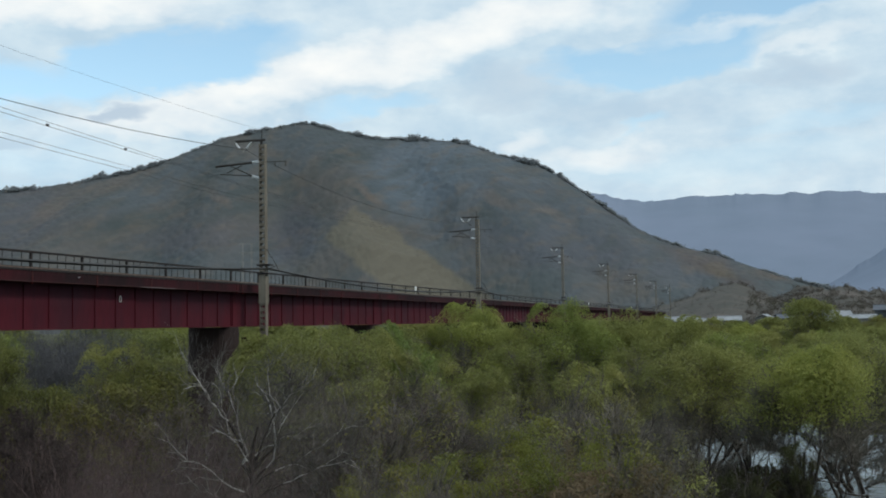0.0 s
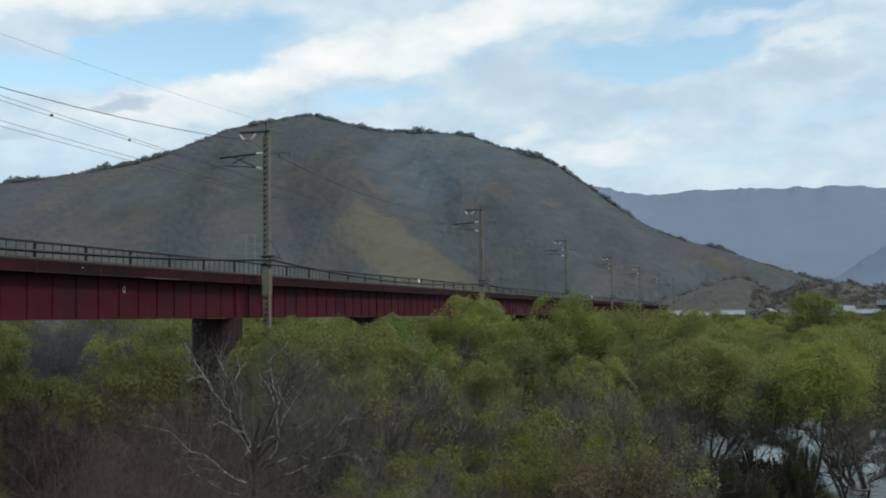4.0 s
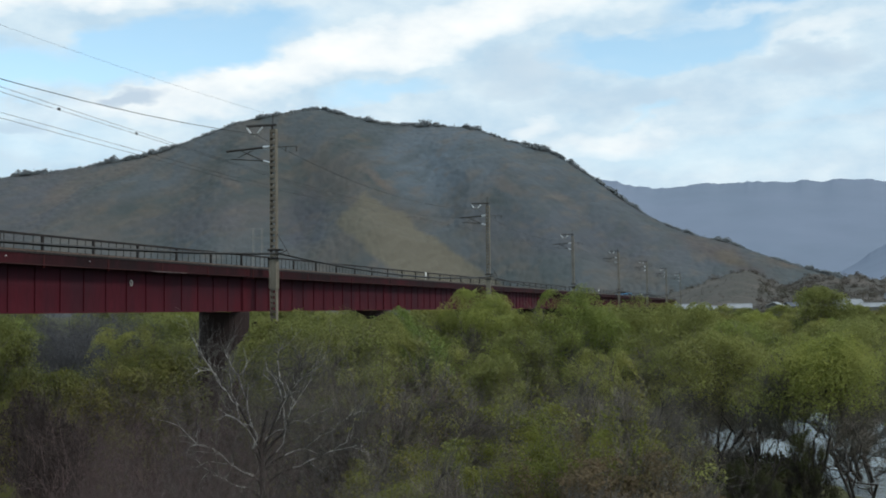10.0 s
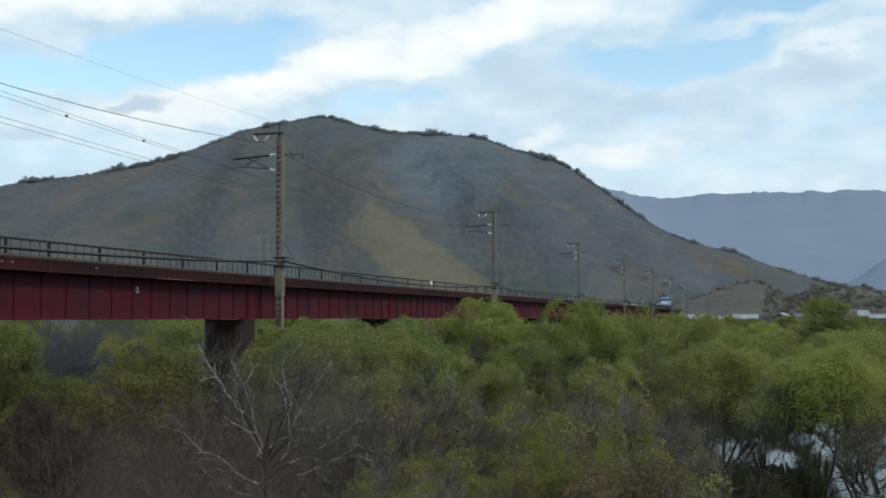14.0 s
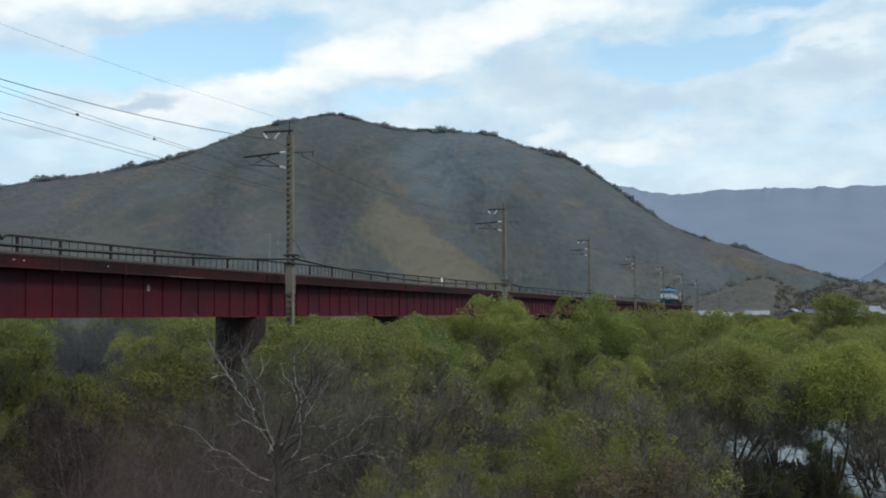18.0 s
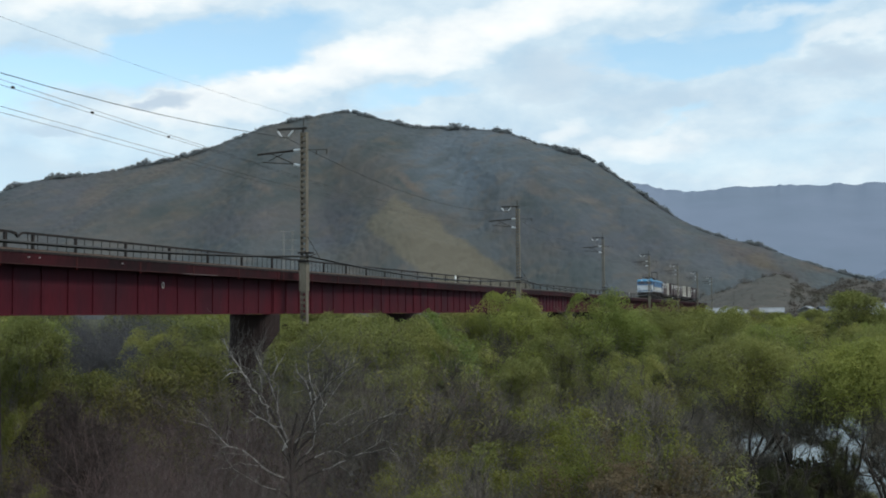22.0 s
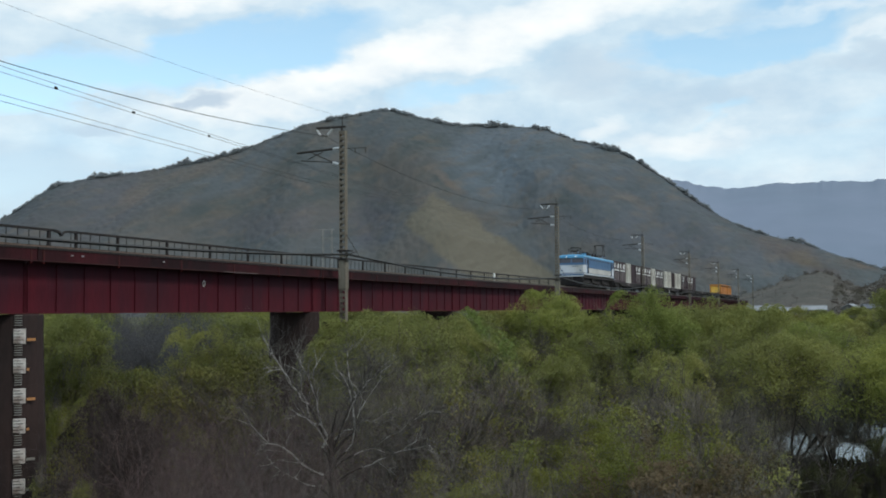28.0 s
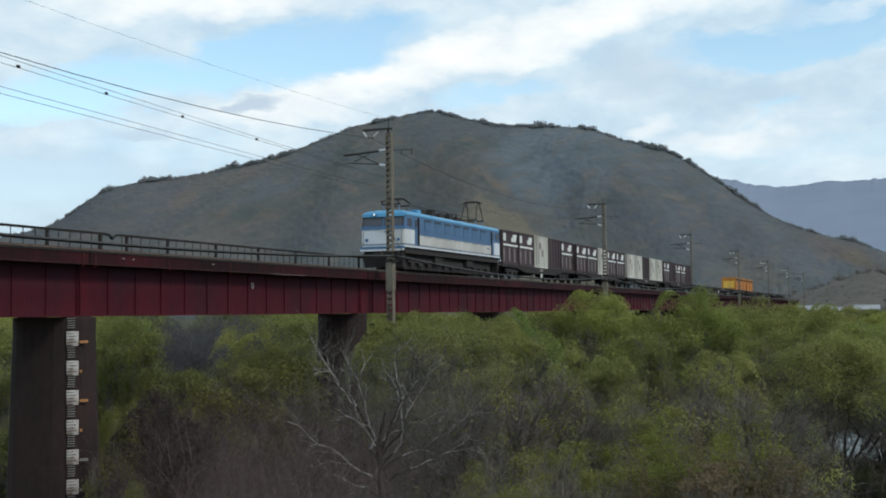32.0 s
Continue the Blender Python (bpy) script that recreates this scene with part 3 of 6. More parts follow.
def crowns(name, places, radii, tall, mat, rng, each=70, piece=0.22):
    """Many small uneven tree crowns of loose twigs and leaves, joined in one mesh."""
    n = len(places)
    d = rng.normal(size=(n, each, 3))
    d = d / np.linalg.norm(d, axis=2, keepdims=True) * rng.uniform(0.35, 1.05, (n, each, 1))
    d[:, :, 2] = np.where(d[:, :, 2] < 0, d[:, :, 2] * 0.7, d[:, :, 2])
    c = np.asarray(places)[:, None] + d * radii[:, None, None] * np.stack([np.ones(n), np.ones(n), tall], -1)[:, None]
    face = d + np.array([0, 0, 0.5])
    size = np.repeat(radii, each) * piece
    return leaves(name, c.reshape(-1, 3), size, rng, mat, 1.5, face.reshape(-1, 3), 0.35)


# colour lifted well above bark and leaf: haze and light on the crowns painted in
M["ridge_wood_lifted"] = material("ridge_trees_hazed", (0.25, 0.268, 0.276), (0.205, 0.225, 0.235), 0.02, 0.95, island=0.15, translucent=0.4)


def build_mountain():
    az, rr = np.concatenate([np.linspace(-62, -45, 60, endpoint=False), np.linspace(-45, 8, 1150), np.linspace(8.1, 16, 30)]), np.concatenate([np.linspace(R_FOOT, R_RIDGE, 210), np.linspace(R_RIDGE + 30, 2600, 14)])
    r2, a2 = np.meshgrid(rr, az, indexing="ij")
    z = mountain_z(a2, r2)
    pts = np.stack([r2 * np.sin(np.radians(a2)), r2 * np.cos(np.radians(a2)), z], -1).reshape(-1, 3)
    tagged(new("mountain", grid_mesh("mountain", pts, len(rr), len(az), M["woodland"])), "steep wooded mountain in grey-brown early spring colour, haze painted in", "mountain", kind="structure")
    rng = np.random.default_rng(4)
    n = 1900
    a = rng.uniform(-44, 6, n)
    r = R_RIDGE + rng.uniform(-14, 10, n)
    grove = np.clip(fbm(a * 30, a * 0, 26, 2, 3) * 1.6 + 0.35, 0, 1.3)
    lone = rng.uniform(0, 1, n) > 0.975
    summit = np.exp(-((a + 22.0) / 2.6) ** 2)
    size = np.where(lone, rng.uniform(1.2, 1.9, n), rng.uniform(1.2, 2.4, n) + rng.uniform(0, 3.6, n) * grove)
    tall = np.where(lone, rng.uniform(2.2, 3.6, n) * (0.8 + 0.4 * summit), rng.uniform(0.65, 1.05, n))
    z = mountain_z(a, r) + size * np.where(lone, 1.0, -0.1 + 0.8 * np.clip(grove, 0, 1))
    p = np.stack([r * np.sin(np.radians(a)), r * np.cos(np.radians(a)), z], -1)
    tagged(new("mountain_trees", crowns("mountain_trees", p, size, tall, M["ridge_wood_lifted"], rng, 44, 0.42)), "uneven line of trees along the mountain ridge", "trees", kind="stuff")


build_mountain()


def sheet_top(aa, kk, r1, height, rough, seed):
    """Height of a range's crest at a bearing, ragged with trees right at the crest."""
    return r1 * np.tan(np.radians(height(aa))) + EYE + fbm(aa * 40, aa * 0, 60, seed, 2) * rough * kk ** 3 + fbm(aa * 40, aa * 0, 9, seed + 3, 3) * rough * 0.36 * kk ** 10


def ridge_sheet(name, label, mat, r0, r1, a0, a1, height, rough, seed):
    """A far range: height(az) in degrees seen from the bank."""
    az, k = np.linspace(a0, a1, 900), np.linspace(0, 1, 30)
    kk, aa = np.meshgrid(k, az, indexing="ij")
    rr = r0 + (r1 - r0) * kk
    x, y = rr * np.sin(np.radians(aa)), rr * np.cos(np.radians(aa))
    top = sheet_top(aa, kk, r1, height, rough, seed)
    z = 1 + (top - 1) * kk ** 0.9 + fbm(x, y, r1 * 0.12, seed + 1) * top * (0.02 if r1 > 700 else 0.03) * np.sin(np.pi * kk)
    pts = np.stack([x, y, z], -1).reshape(-1, 3)
    return tagged(new(name, grid_mesh(name, pts, len(k), len(az), mat)), label, "mountain", kind="structure")


ridge_sheet("backdrop_range", "far mountain range behind the valley, blue haze put into its colour", M["far_forest"], 3000, 4300, -30, 60, lambda a: 5.9 + 0.14 * (1 + np.tanh((a + 3.4) / 2.2)) - 0.05 * np.clip(a + 5, 0, 14) + 0.6 * np.exp(-((a + 9.2) / 1.8) ** 2) + 0.05 * np.sin(a * 1.7 + 1), 17, 21)
# forest of the nearer spur, with the same haze in its base colour
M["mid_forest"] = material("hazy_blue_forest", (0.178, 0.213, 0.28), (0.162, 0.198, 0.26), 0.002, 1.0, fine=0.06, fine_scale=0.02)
ridge_sheet("backdrop_spur", "wooded spur at the valley mouth, haze put into its colour", M["mid_forest"], 2000, 2900, -10, 60, lambda a: np.clip(1.8 + (a - 3.4) * 0.55, 0.4, 4.4), 14, 31)
def hill_el(a):
    return 0.5 + 1.15 * np.exp(-((a + 1.7) / 2.2) ** 2) + 0.75 * np.exp(-((a - 3.5) / 3.2) ** 2)


ridge_sheet("hillside", "low dry hillside with scrub behind the village", M["dry_hill"], 430, 640, -9, 40, hill_el, 5, 41)


def hill_trees():
    rng = np.random.default_rng(8)
    n = 1500
    a, k = rng.uniform(-9, 14, n), rng.uniform(0.05, 1.0, n)
    wood = (a > -0.5) | (k > 0.93)                    # leafless brown trees on the crest and to the right, low scrub elsewhere
    r = 430 + 210 * k
    top = sheet_top(a, k, 640, hill_el, 5, 41)
    size = np.where(wood, rng.uniform(1.0, 2.6, n), rng.uniform(0.4, 0.9, n))
    x, y = r * np.sin(np.radians(a)), r * np.cos(np.radians(a))
    z = 1 + (top - 1) * k ** 0.9 + fbm(x, y, 640 * 0.12, 42) * top * 0.03 * np.sin(np.pi * k) + np.where(wood, size * 0.25, -size * 0.2)
    p = np.stack([r * np.sin(np.radians(a)), r * np.cos(np.radians(a)), z], -1)
    M["scrub"] = material("brown_scrub", (0.104, 0.09, 0.078), (0.122, 0.106, 0.09), 0.03, 0.95, island=0.1, third=(0.094, 0.09, 0.068), translucent=0.4)
    tagged(new("hillside_scrub", crowns("hillside_scrub", p, size, rng.uniform(0.8, 1.2, n), M["scrub"], rng, 70, 0.2)), "brown scrub and small trees on the hillside", "trees", kind="stuff")


hill_trees()


# ---- railway bridge: line along +y, track centre at x = TRACK ----
TRACK, BOTTOM = -27.6, 10.0            # underside of the girders lies at eye height
RAIL = BOTTOM + 2.45
NEAR, FAR = TRACK + 1.0, TRACK - 1.0
PIERS = [-12.5, 10.2, 32.8, 55.4, 78.5, 107.0, 135.5, 151.0, 175.0, 199.0, 223.0, 247.0, 271.0, 295.0, 319.0, 343.0]


def build_spans():
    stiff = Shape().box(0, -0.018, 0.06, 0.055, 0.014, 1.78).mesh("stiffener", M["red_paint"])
    sleeper = Shape().box(-1.2, 0, 2.05, 1.2, 0.22, 2.27).mesh("sleeper", M["old_timber"])
    bracket = Shape().box(1.012, -0.04, 1.87, 1.46, 0.04, 1.97).box(1.46, -0.05, 1.72, 1.525, 0.05, 2.2).mesh("walkway_bracket", M["red_edge"])
    for s0, s1 in zip(PIERS, PIERS[1:]):
        span = thing("bridge_span", "dark red painted steel plate girder bridge span", "bridge", "spans of the railway bridge", at=pose(TRACK, s0, BOTTOM))
        n = s1 - s0 - 0.05
        for side, x in ((1, 1.0), (-1, -1.0)):
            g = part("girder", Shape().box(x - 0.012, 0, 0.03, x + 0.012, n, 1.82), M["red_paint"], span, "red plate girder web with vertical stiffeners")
            part("bottom_flange", Shape().box(x - 0.19, 0, 0.0, x + 0.19, n, 0.035), M["red_edge"], g)
            part("top_flange", Shape().box(x - 0.22, 0, 1.82, x + 0.22, n, 1.86), M["red_edge"], g)
            if side > 0:
                k = int(round(n / 1.66))
                for i in range(k + 1):
                    y = min(max(i * n / k, 0.06), n - 0.06)
                    part("stiffener", stiff, None, g, at=Matrix.Translation((x + 0.012, y, 0)))
        for y in (0.3, n * 0.5, n - 0.4):
            part("cross_frame", Shape().box(-0.95, y, 0.2, 0.95, y + 0.06, 1.6), M["deck_rust"], span)
        part("walkway", Shape().box(-1.66, 0, 2.22, -1.22, n, 2.27), M["deck_rust"], span, "rust-brown plate walkway beside the track")
        part("walkway", Shape().box(1.22, 0, 2.2, 1.46, n, 2.25), M["deck_rust"], span, "rust-brown plate walkway beside the track")
        part("fascia", Shape().box(1.46, 0, 1.84, 1.51, n, 2.22), M["maroon_beam"], span, "dark maroon edge beam of the walkway")
        part("edge_angle", Shape().box(1.44, 0, 2.22, 1.53, n, 2.3), M["dark_steel"], span, "black angle iron along the walkway edge")
        part("edge_lip", Shape().box(1.46, 0, 1.80, 1.55, n, 1.838), M["worn_edge"], span)
        k = int(n / 3.79)
        for i in range(k + 1):
            part("walkway_bracket", bracket, None, span, at=Matrix.Translation((0, 0.3 + i * (n - 0.6) / max(k, 1), 0)))
        if s0 < 150:
            for i in range(int(n / 0.6)):
                part("sleeper", sleeper, None, span, at=Matrix.Translation((0, 0.2 + i * 0.6, 0)))
        else:
            sl = Shape()
            for i in range(int(n / 0.6)):
                sl.box(-1.2, 0.2 + i * 0.6, 2.05, 1.2, 0.42 + i * 0.6, 2.27)
            tagged(part("far_sleeper", sl, M["old_timber"], span), kind="stuff")


build_spans()


def oval(cx, cy, z, half, r, n=10):
    """Ring of a round-ended pier that stands across the track."""
    pts = []
    for i in range(n + 1):
        a = -math.pi / 2 + math.pi * i / n
        pts.append((cx + half + r * math.cos(a), cy + r * math.sin(a), z))
    for i in range(n + 1):
        a = math.pi / 2 + math.pi * i / n
        pts.append((cx - half + r * math.cos(a), cy + r * math.sin(a), z))
    return pts


def build_piers():
    for s in PIERS[1:]:
        h = BOTTOM - 0.015
        pier = thing("bridge_pier", "dark stained round-ended masonry bridge pier", "bridge pier", "piers of the railway bridge", at=pose(TRACK, s, 0))
        z0 = -1.2
        half, nose = (0.48, 1.0) if s < 40 else (0.44, 0.9)
        levels = np.linspace(z0, h - 0.45, 9)
        grow = [(h - z) * 0.03 for z in levels]
        part("shaft", Shape().rings([oval(0, 0, z, half, nose + g) for z, g in zip(levels, grow)]), M["pier"], pier, smooth=False)
        part("capstone", Shape().rings([oval(0, 0, h - 0.45, half, nose + 0.03), oval(0, 0, h - 0.04, half, nose + 0.02), oval(0, 0, h, half, nose - 0.01)]), M["pier"], pier)
        for x in (-0.97, 0.97):
            part("bearing", Shape().box(x - 0.22, -0.5, h, x + 0.22, 0.5, BOTTOM), M["deck_rust"], pier)


build_piers()


def track_xy(s):
    """Centre line of the track: straight over the bridge, then a left-hand curve beyond it. Returns x, y, heading."""
    s0, radius, most = 300.0, 320.0, 0.56
    if s <= s0:
        return TRACK, s, 0.0
    phi = min((s - s0) / radius, most)
    on = max(0.0, s - s0 - radius * most)
    return TRACK - radius * (1 - math.cos(phi)) - on * math.sin(phi), s0 + radius * math.sin(phi) + on * math.cos(phi), phi


def track_z(s):
    return RAIL - max(0.0, s - 345) * 0.012


def build_rails():
    for off in (-0.53, 0.53):
        prof = [(-0.065, -0.15), (0.065, -0.15), (0.03, -0.03), (0.033, 0.0), (-0.033, 0.0), (-0.03, -0.03)]
        rings = []
        for s in [-12, 300] + list(np.arange(312, 860, 14)):
            x, y, phi = track_xy(s)
            rings.append([(x + (off + a) * math.cos(phi), y + (off + a) * math.sin(phi), track_z(s) + b) for a, b in prof])
        solo("rail", Shape().rings(rings), M["rail_steel"], "brown steel running rail on timber sleepers", "rail", "rails of the track", "structure")
    rings = []
    for s in np.arange(342, 860, 12):
        x, y, phi = track_xy(s)
        z, c, sn = track_z(s), math.cos(phi), math.sin(phi)
        rings.append([(x + a * c, y + a * sn, b) for a, b in ((-9, 2.0), (-2.0, z - 0.2), (2.0, z - 0.2), (9, 2.0))])
    solo("embankment", Shape().rings(rings, close=False, caps=False), M["dry_hill"], "grassy railway embankment beyond the bridge", "embankment", kind="structure")


build_rails()


def build_railing():
    s0, s1, x = -8.0, 343.0, TRACK - 1.6
    rl = thing("bridge_railing", "black steel railing along the far edge of the deck", "railing", at=pose(x, 0, BOTTOM))
    bent = 38.06
    part("top_rail", Shape().box(-0.05, s0, 3.22, 0.05, bent - 0.45, 3.31), M["dark_steel"], rl)
    part("bent_rail", Shape().rings([[(-0.05, bent + d, 3.22 - h), (0.05, bent + d, 3.22 - h), (0.05, bent + d, 3.31 - h), (-0.05, bent + d, 3.31 - h)] for d, h in ((-0.45, 0.0), (-0.12, 0.05), (0.0, 0.17), (0.2, 0.03), (0.45, 0.0))]), M["dark_steel"], rl, "dented length of black top rail")
    part("top_rail", Shape().box(-0.05, bent + 0.45, 3.22, 0.05, s1, 3.31), M["dark_steel"], rl)
    part("foot_rail", Shape().box(-0.04, s0, 2.36, 0.04, s1, 2.5), M["dark_steel"], rl)
    post = Shape().box(-0.05, -0.05, 2.2, 0.05, 0.05, 3.23).mesh("post", M["dark_steel"])
    y = 41.85 - 3.79 * 13
    bar = Shape().box(-0.012, -0.012, 2.4, 0.012, 0.012, 3.24).mesh("baluster", M["dark_steel"])
    while y < s1:
        for yy in ((y - 0.75, y + 0.95) if abs(y - bent) < 0.3 else (y,)):
            part("post", post, None, rl, at=Matrix.Translation((0, yy, 0)))
        if y < 130:
            for i in range(1, 6):
                part("baluster", bar, None, rl, at=Matrix.Translation((0, y + i * 3.79 / 6, 0)))
        y += 3.79


build_railing()

# ---- catenary poles and wires ----
POLE_X, POLE0, POLE_STEP = TRACK + 2.4, 56.4 - 48.7, 48.7


def build_poles():
    first = thing("catenary_pole", "weathered perforated steel catenary pole with bracket arms", "pole", "catenary poles of the bridge", at=pose(POLE_X, POLE0, BOTTOM))
    sh = Shape()
    for x in (-0.17, 0.13):
        sh.box(x, -0.16, -1.4, x + 0.04, 0.16, 9.7)
    for i in range(37):
        z = -1.3 + i * 0.3
        sh.box(-0.13, -0.16, z, 0.13, -0.12, z + 0.16)
        sh.box(-0.13, 0.12, z, 0.13, 0.16, z + 0.16)
    part("shaft", sh, M["pole"], first)
    part("foot_plate", Shape().box(-0.2, -0.2, 1.2, 0.2, 0.2, 2.7), M["pole"], first, "plain wider foot of the pole")
    part("pier_bracket", Shape().box(-1.2, -0.2, -0.9, 0.25, 0.2, -0.55).box(-1.2, -0.15, -1.5, -0.2, 0.15, -1.25), M["deck_rust"], first)
    part("spike", Shape().tube((-0.05, 0, 9.7), (-0.05, 0, 10.5), 0.03), M["galvanised"], first)
    top = part("feeder_arm", Shape().box(-1.55, -0.05, 9.86, 0.15, 0.05, 9.97).box(-0.12, -0.05, 9.7, -0.02, 0.05, 9.9), M["galvanised"], first)
    for x0, x1 in ((-1.56, -1.33), (-0.64, -0.93)):
        part("insulator", Shape().tube((x0, 0, 9.84), (x1, 0, 9.52), 0.05, 0.05, 8), M["porcelain"], top, "white porcelain insulator of the hanging pair")
    part("wire_saddle", Shape().tube((-1.36, 0, 9.5), (-0.9, 0, 9.5), 0.035).tube((-1.12, 0, 9.34), (-1.12, 0, 9.5), 0.025), M["pale_steel"], top)
    arm = part("cantilever", Shape().tube((-2.75, 0, 8.62), (-0.55, 0, 8.75), 0.06).tube((-2.5, 0, 8.2), (-0.6, 0, 8.02), 0.028).tube((-1.9, 0, 8.62), (-0.45, 0, 7.95), 0.03).tube((-2.1, 0, 8.25), (-1.2, 0, 8.62), 0.022), M["galvanised"], first)
    part("insulator", Shape().tube((-0.6, 0, 8.75), (-0.15, 0, 8.77), 0.07, 0.07, 8), M["porcelain"], arm)
    part("insulator", Shape().tube((-0.6, 0, 8.0), (-0.15, 0, 7.88), 0.07, 0.07, 8), M["porcelain"], arm)
    part("side_arm", Shape().tube((0.15, 0, 8.74), (1.35, 0, 8.72), 0.018).tube((0.7, 0, 8.73), (0.7, 0, 8.45), 0.03).tube((1.3, 0, 8.72), (1.3, 0, 8.45), 0.03), M["galvanised"], first)
    part("cable_collar", Shape().box(-0.3, -0.22, 3.2, 0.45, 0.22, 3.28).box(-0.26, -0.26, 2.75, 0.34, 0.26, 2.83), M["dark_steel"], first)
    part("cable_hanger", Shape().tube((0.17, 0, 4.1), (0.75, 0, 3.2), 0.02).tube((0.17, 0, 3.0), (0.75, 0, 3.2), 0.02).tube((0.75, 0, 3.2), (0.9, 0, 2.9), 0.02), M["galvanised"], first)
    for i in range(1, 8):
        copy_thing(first, pose(POLE_X, POLE0 + i * POLE_STEP, BOTTOM))


build_poles()


def build_wires():
    ends = [POLE0 + i * POLE_STEP for i in range(-1, 8)]
    # name, x, height at the first pole, at the second pole, at the others, sag in the first span, sag in the others, radius, label
    specs = [("feeder_wire", POLE_X - 1.12, 9.5, 9.5, 9.5, 1.1, 1.1, 0.015, "thick dark feeder wire along the pole tops"), ("ground_wire", POLE_X - 0.05, 10.45, 10.45, 10.45, 0.5, 0.6, 0.0045, "thin earth wire along the pole tops"),
             ("branch_wire", TRACK, 9.4, 8.03, 8.6, 0.05, 0.5, 0.009, "dark branch wire above the track"), ("messenger_wire", TRACK, 9.05, 7.95, 8.5, 0.05, 0.6, 0.009, "messenger wire above the track"),
             ("auxiliary_wire", TRACK, 8.1, 7.26, 7.8, 0.03, 0.1, 0.009, "thin auxiliary wire above the track"), ("contact_wire", TRACK, 7.78, 7.07, 7.62, 0.0, 0.05, 0.009, "blackened copper contact wire over the track"),
             ("signal_cable", POLE_X + 0.3, 3.05, 3.05, 3.05, 0.6, 0.6, 0.06, "thick black signal cable hung along the bridge")]
    for name, x, h0, h1, h2, sag0, sag1, r, label in specs:
        w = thing(name, label, "wire", "overhead wires")
        heights = [h0, h0, h1] + [h2] * 6
        for i, (y0, y1) in enumerate(zip(ends, ends[1:])):
            a, b, n, sag = heights[i], heights[i + 1], 12, sag0 if i < 2 else sag1
            part("wire_span", Shape().line([(x, y0 + (y1 - y0) * k / n, BOTTOM + a + (b - a) * k / n - sag * 4 * (k / n) * (1 - k / n)) for k in range(n + 1)], r), M["wire"], w)
        if name == "messenger_wire":
            for y in (30.9, 35.6, 40.6, 46.6):
                z = BOTTOM + h0 + (h1 - h0) * (y - POLE0) / POLE_STEP
                part("clamp", Shape().box(x - 0.035, y - 0.06, z - 0.055, x + 0.035, y + 0.06, z + 0.04), M["dark_steel"], w)


build_wires()


M["gauge_white"] = material("dirty_gauge_enamel", (0.62, 0.6, 0.57), (0.42, 0.37, 0.34), 3.0, 0.6, fine=0.3, fine_scale=14, third=(0.22, 0.16, 0.13))


def build_gauge():
    g = thing("river_gauge", "painted black and white river stage gauge on the pier", "gauge", at=pose(TRACK, 32.8, 0))
    # the gauge lies on the rounded nose of the pier, on the side that faces the bank
    for i in range(9):
        z = 9.25 - i * 1.0
        lean = (BOTTOM - 0.16 - z) * 0.03
        part("white_panel", Shape().box(-0.2, -0.035, -0.25, 0.2, 0.0, 0.25), M["gauge_white"], g, at=gauge_pose(z, lean))
        for k in range(5):
            part("tick", Shape().box(-0.21, -0.06, 0.17 - k * 0.1, 0.02 + 0.1 * (k % 2), -0.036, 0.19 - k * 0.1), M["black_paint"], g, "black bar", at=gauge_pose(z, lean))
            part("grey_tick", Shape().box(-0.17, -0.035, 0.36 + k * 0.08, 0.08, 0.0, 0.385 + k * 0.08), M["pale_steel"], g, at=gauge_pose(z, lean))
        part("metre_plate", Shape().box(0.24, -0.035, -0.16, 0.32 + 0.2 * (i % 2 == 0), 0.0, -0.07), M["orange_paint"] if i < 4 else M["pale_steel"], g, "small plate with plain bars", at=gauge_pose(z, lean))


def gauge_pose(z, lean):
    a = math.radians(-38)
    r = 1.0 + lean + 0.03
    return Matrix.Translation((0.48 + r * math.cos(a), r * math.sin(a), z)) @ Matrix.Rotation(a + math.pi / 2, 4, "Z")


build_gauge()
mk = Shape()
for i in range(16):
    a, b = 2 * math.pi * i / 16, 2 * math.pi * (i + 1) / 16
    mk.tube((0, 0.085 * math.cos(a), 0.13 * math.sin(a)), (0, 0.085 * math.cos(b), 0.13 * math.sin(b)), 0.016, n=4)
solo("girder_mark", mk, M["white_paint"], "white ring painted on the red girder", "sign", at=pose(NEAR + 0.03, 44.47, BOTTOM + 1.28))


M["strip_grey"] = material("dull_grey_strip", (0.13, 0.1, 0.1), (0.09, 0.06, 0.06), 2, 0.8, fine=0.3)


def build_deck_marks():
    for s in (88.0, 185.0, 250.0):
        m = thing("marker_post", "short white marker post on the walkway edge", "marker post", "marker posts on the bridge", at=pose(TRACK + 1.36, s, BOTTOM + 2.25))
        part("post", Shape().tube((0, 0, 0), (0, 0, 0.5), 0.035), M["pale_steel"], m)
        part("plate", Shape().box(-0.03, -0.17, 0.3, 0.03, 0.17, 0.72), M["white_paint"], m)
    for s in (34.6, 35.2, 40.5, 58.5):
        k = Shape().tube((0, 0, 0), (0.07, 0, 0), 0.014, 0.02, 8)
        solo("cable_knob", k, M["porcelain"], "small white porcelain cable knob on the beam", "insulator", "cable knobs on the bridge", at=pose(TRACK + 1.51, s, BOTTOM + 2.07))
    solo("pale_strip", Shape().box(0, 45.2, 0, 0.03, 48.4, 0.04), M["strip_grey"], "thin weathered metal strip along the flange", "strip", at=pose(TRACK + 1.555, 0, BOTTOM + 1.79))


build_deck_marks()


# ---- trees ----
M["bark_dark"] = material("dark_bark", (0.05, 0.042, 0.036), (0.03, 0.027, 0.024), 3, 0.9, fine=0.3)
M["bark_pale"] = material("pale_bleached_bark", (0.46, 0.44, 0.41), (0.27, 0.255, 0.24), 2, 0.9, fine=0.3)
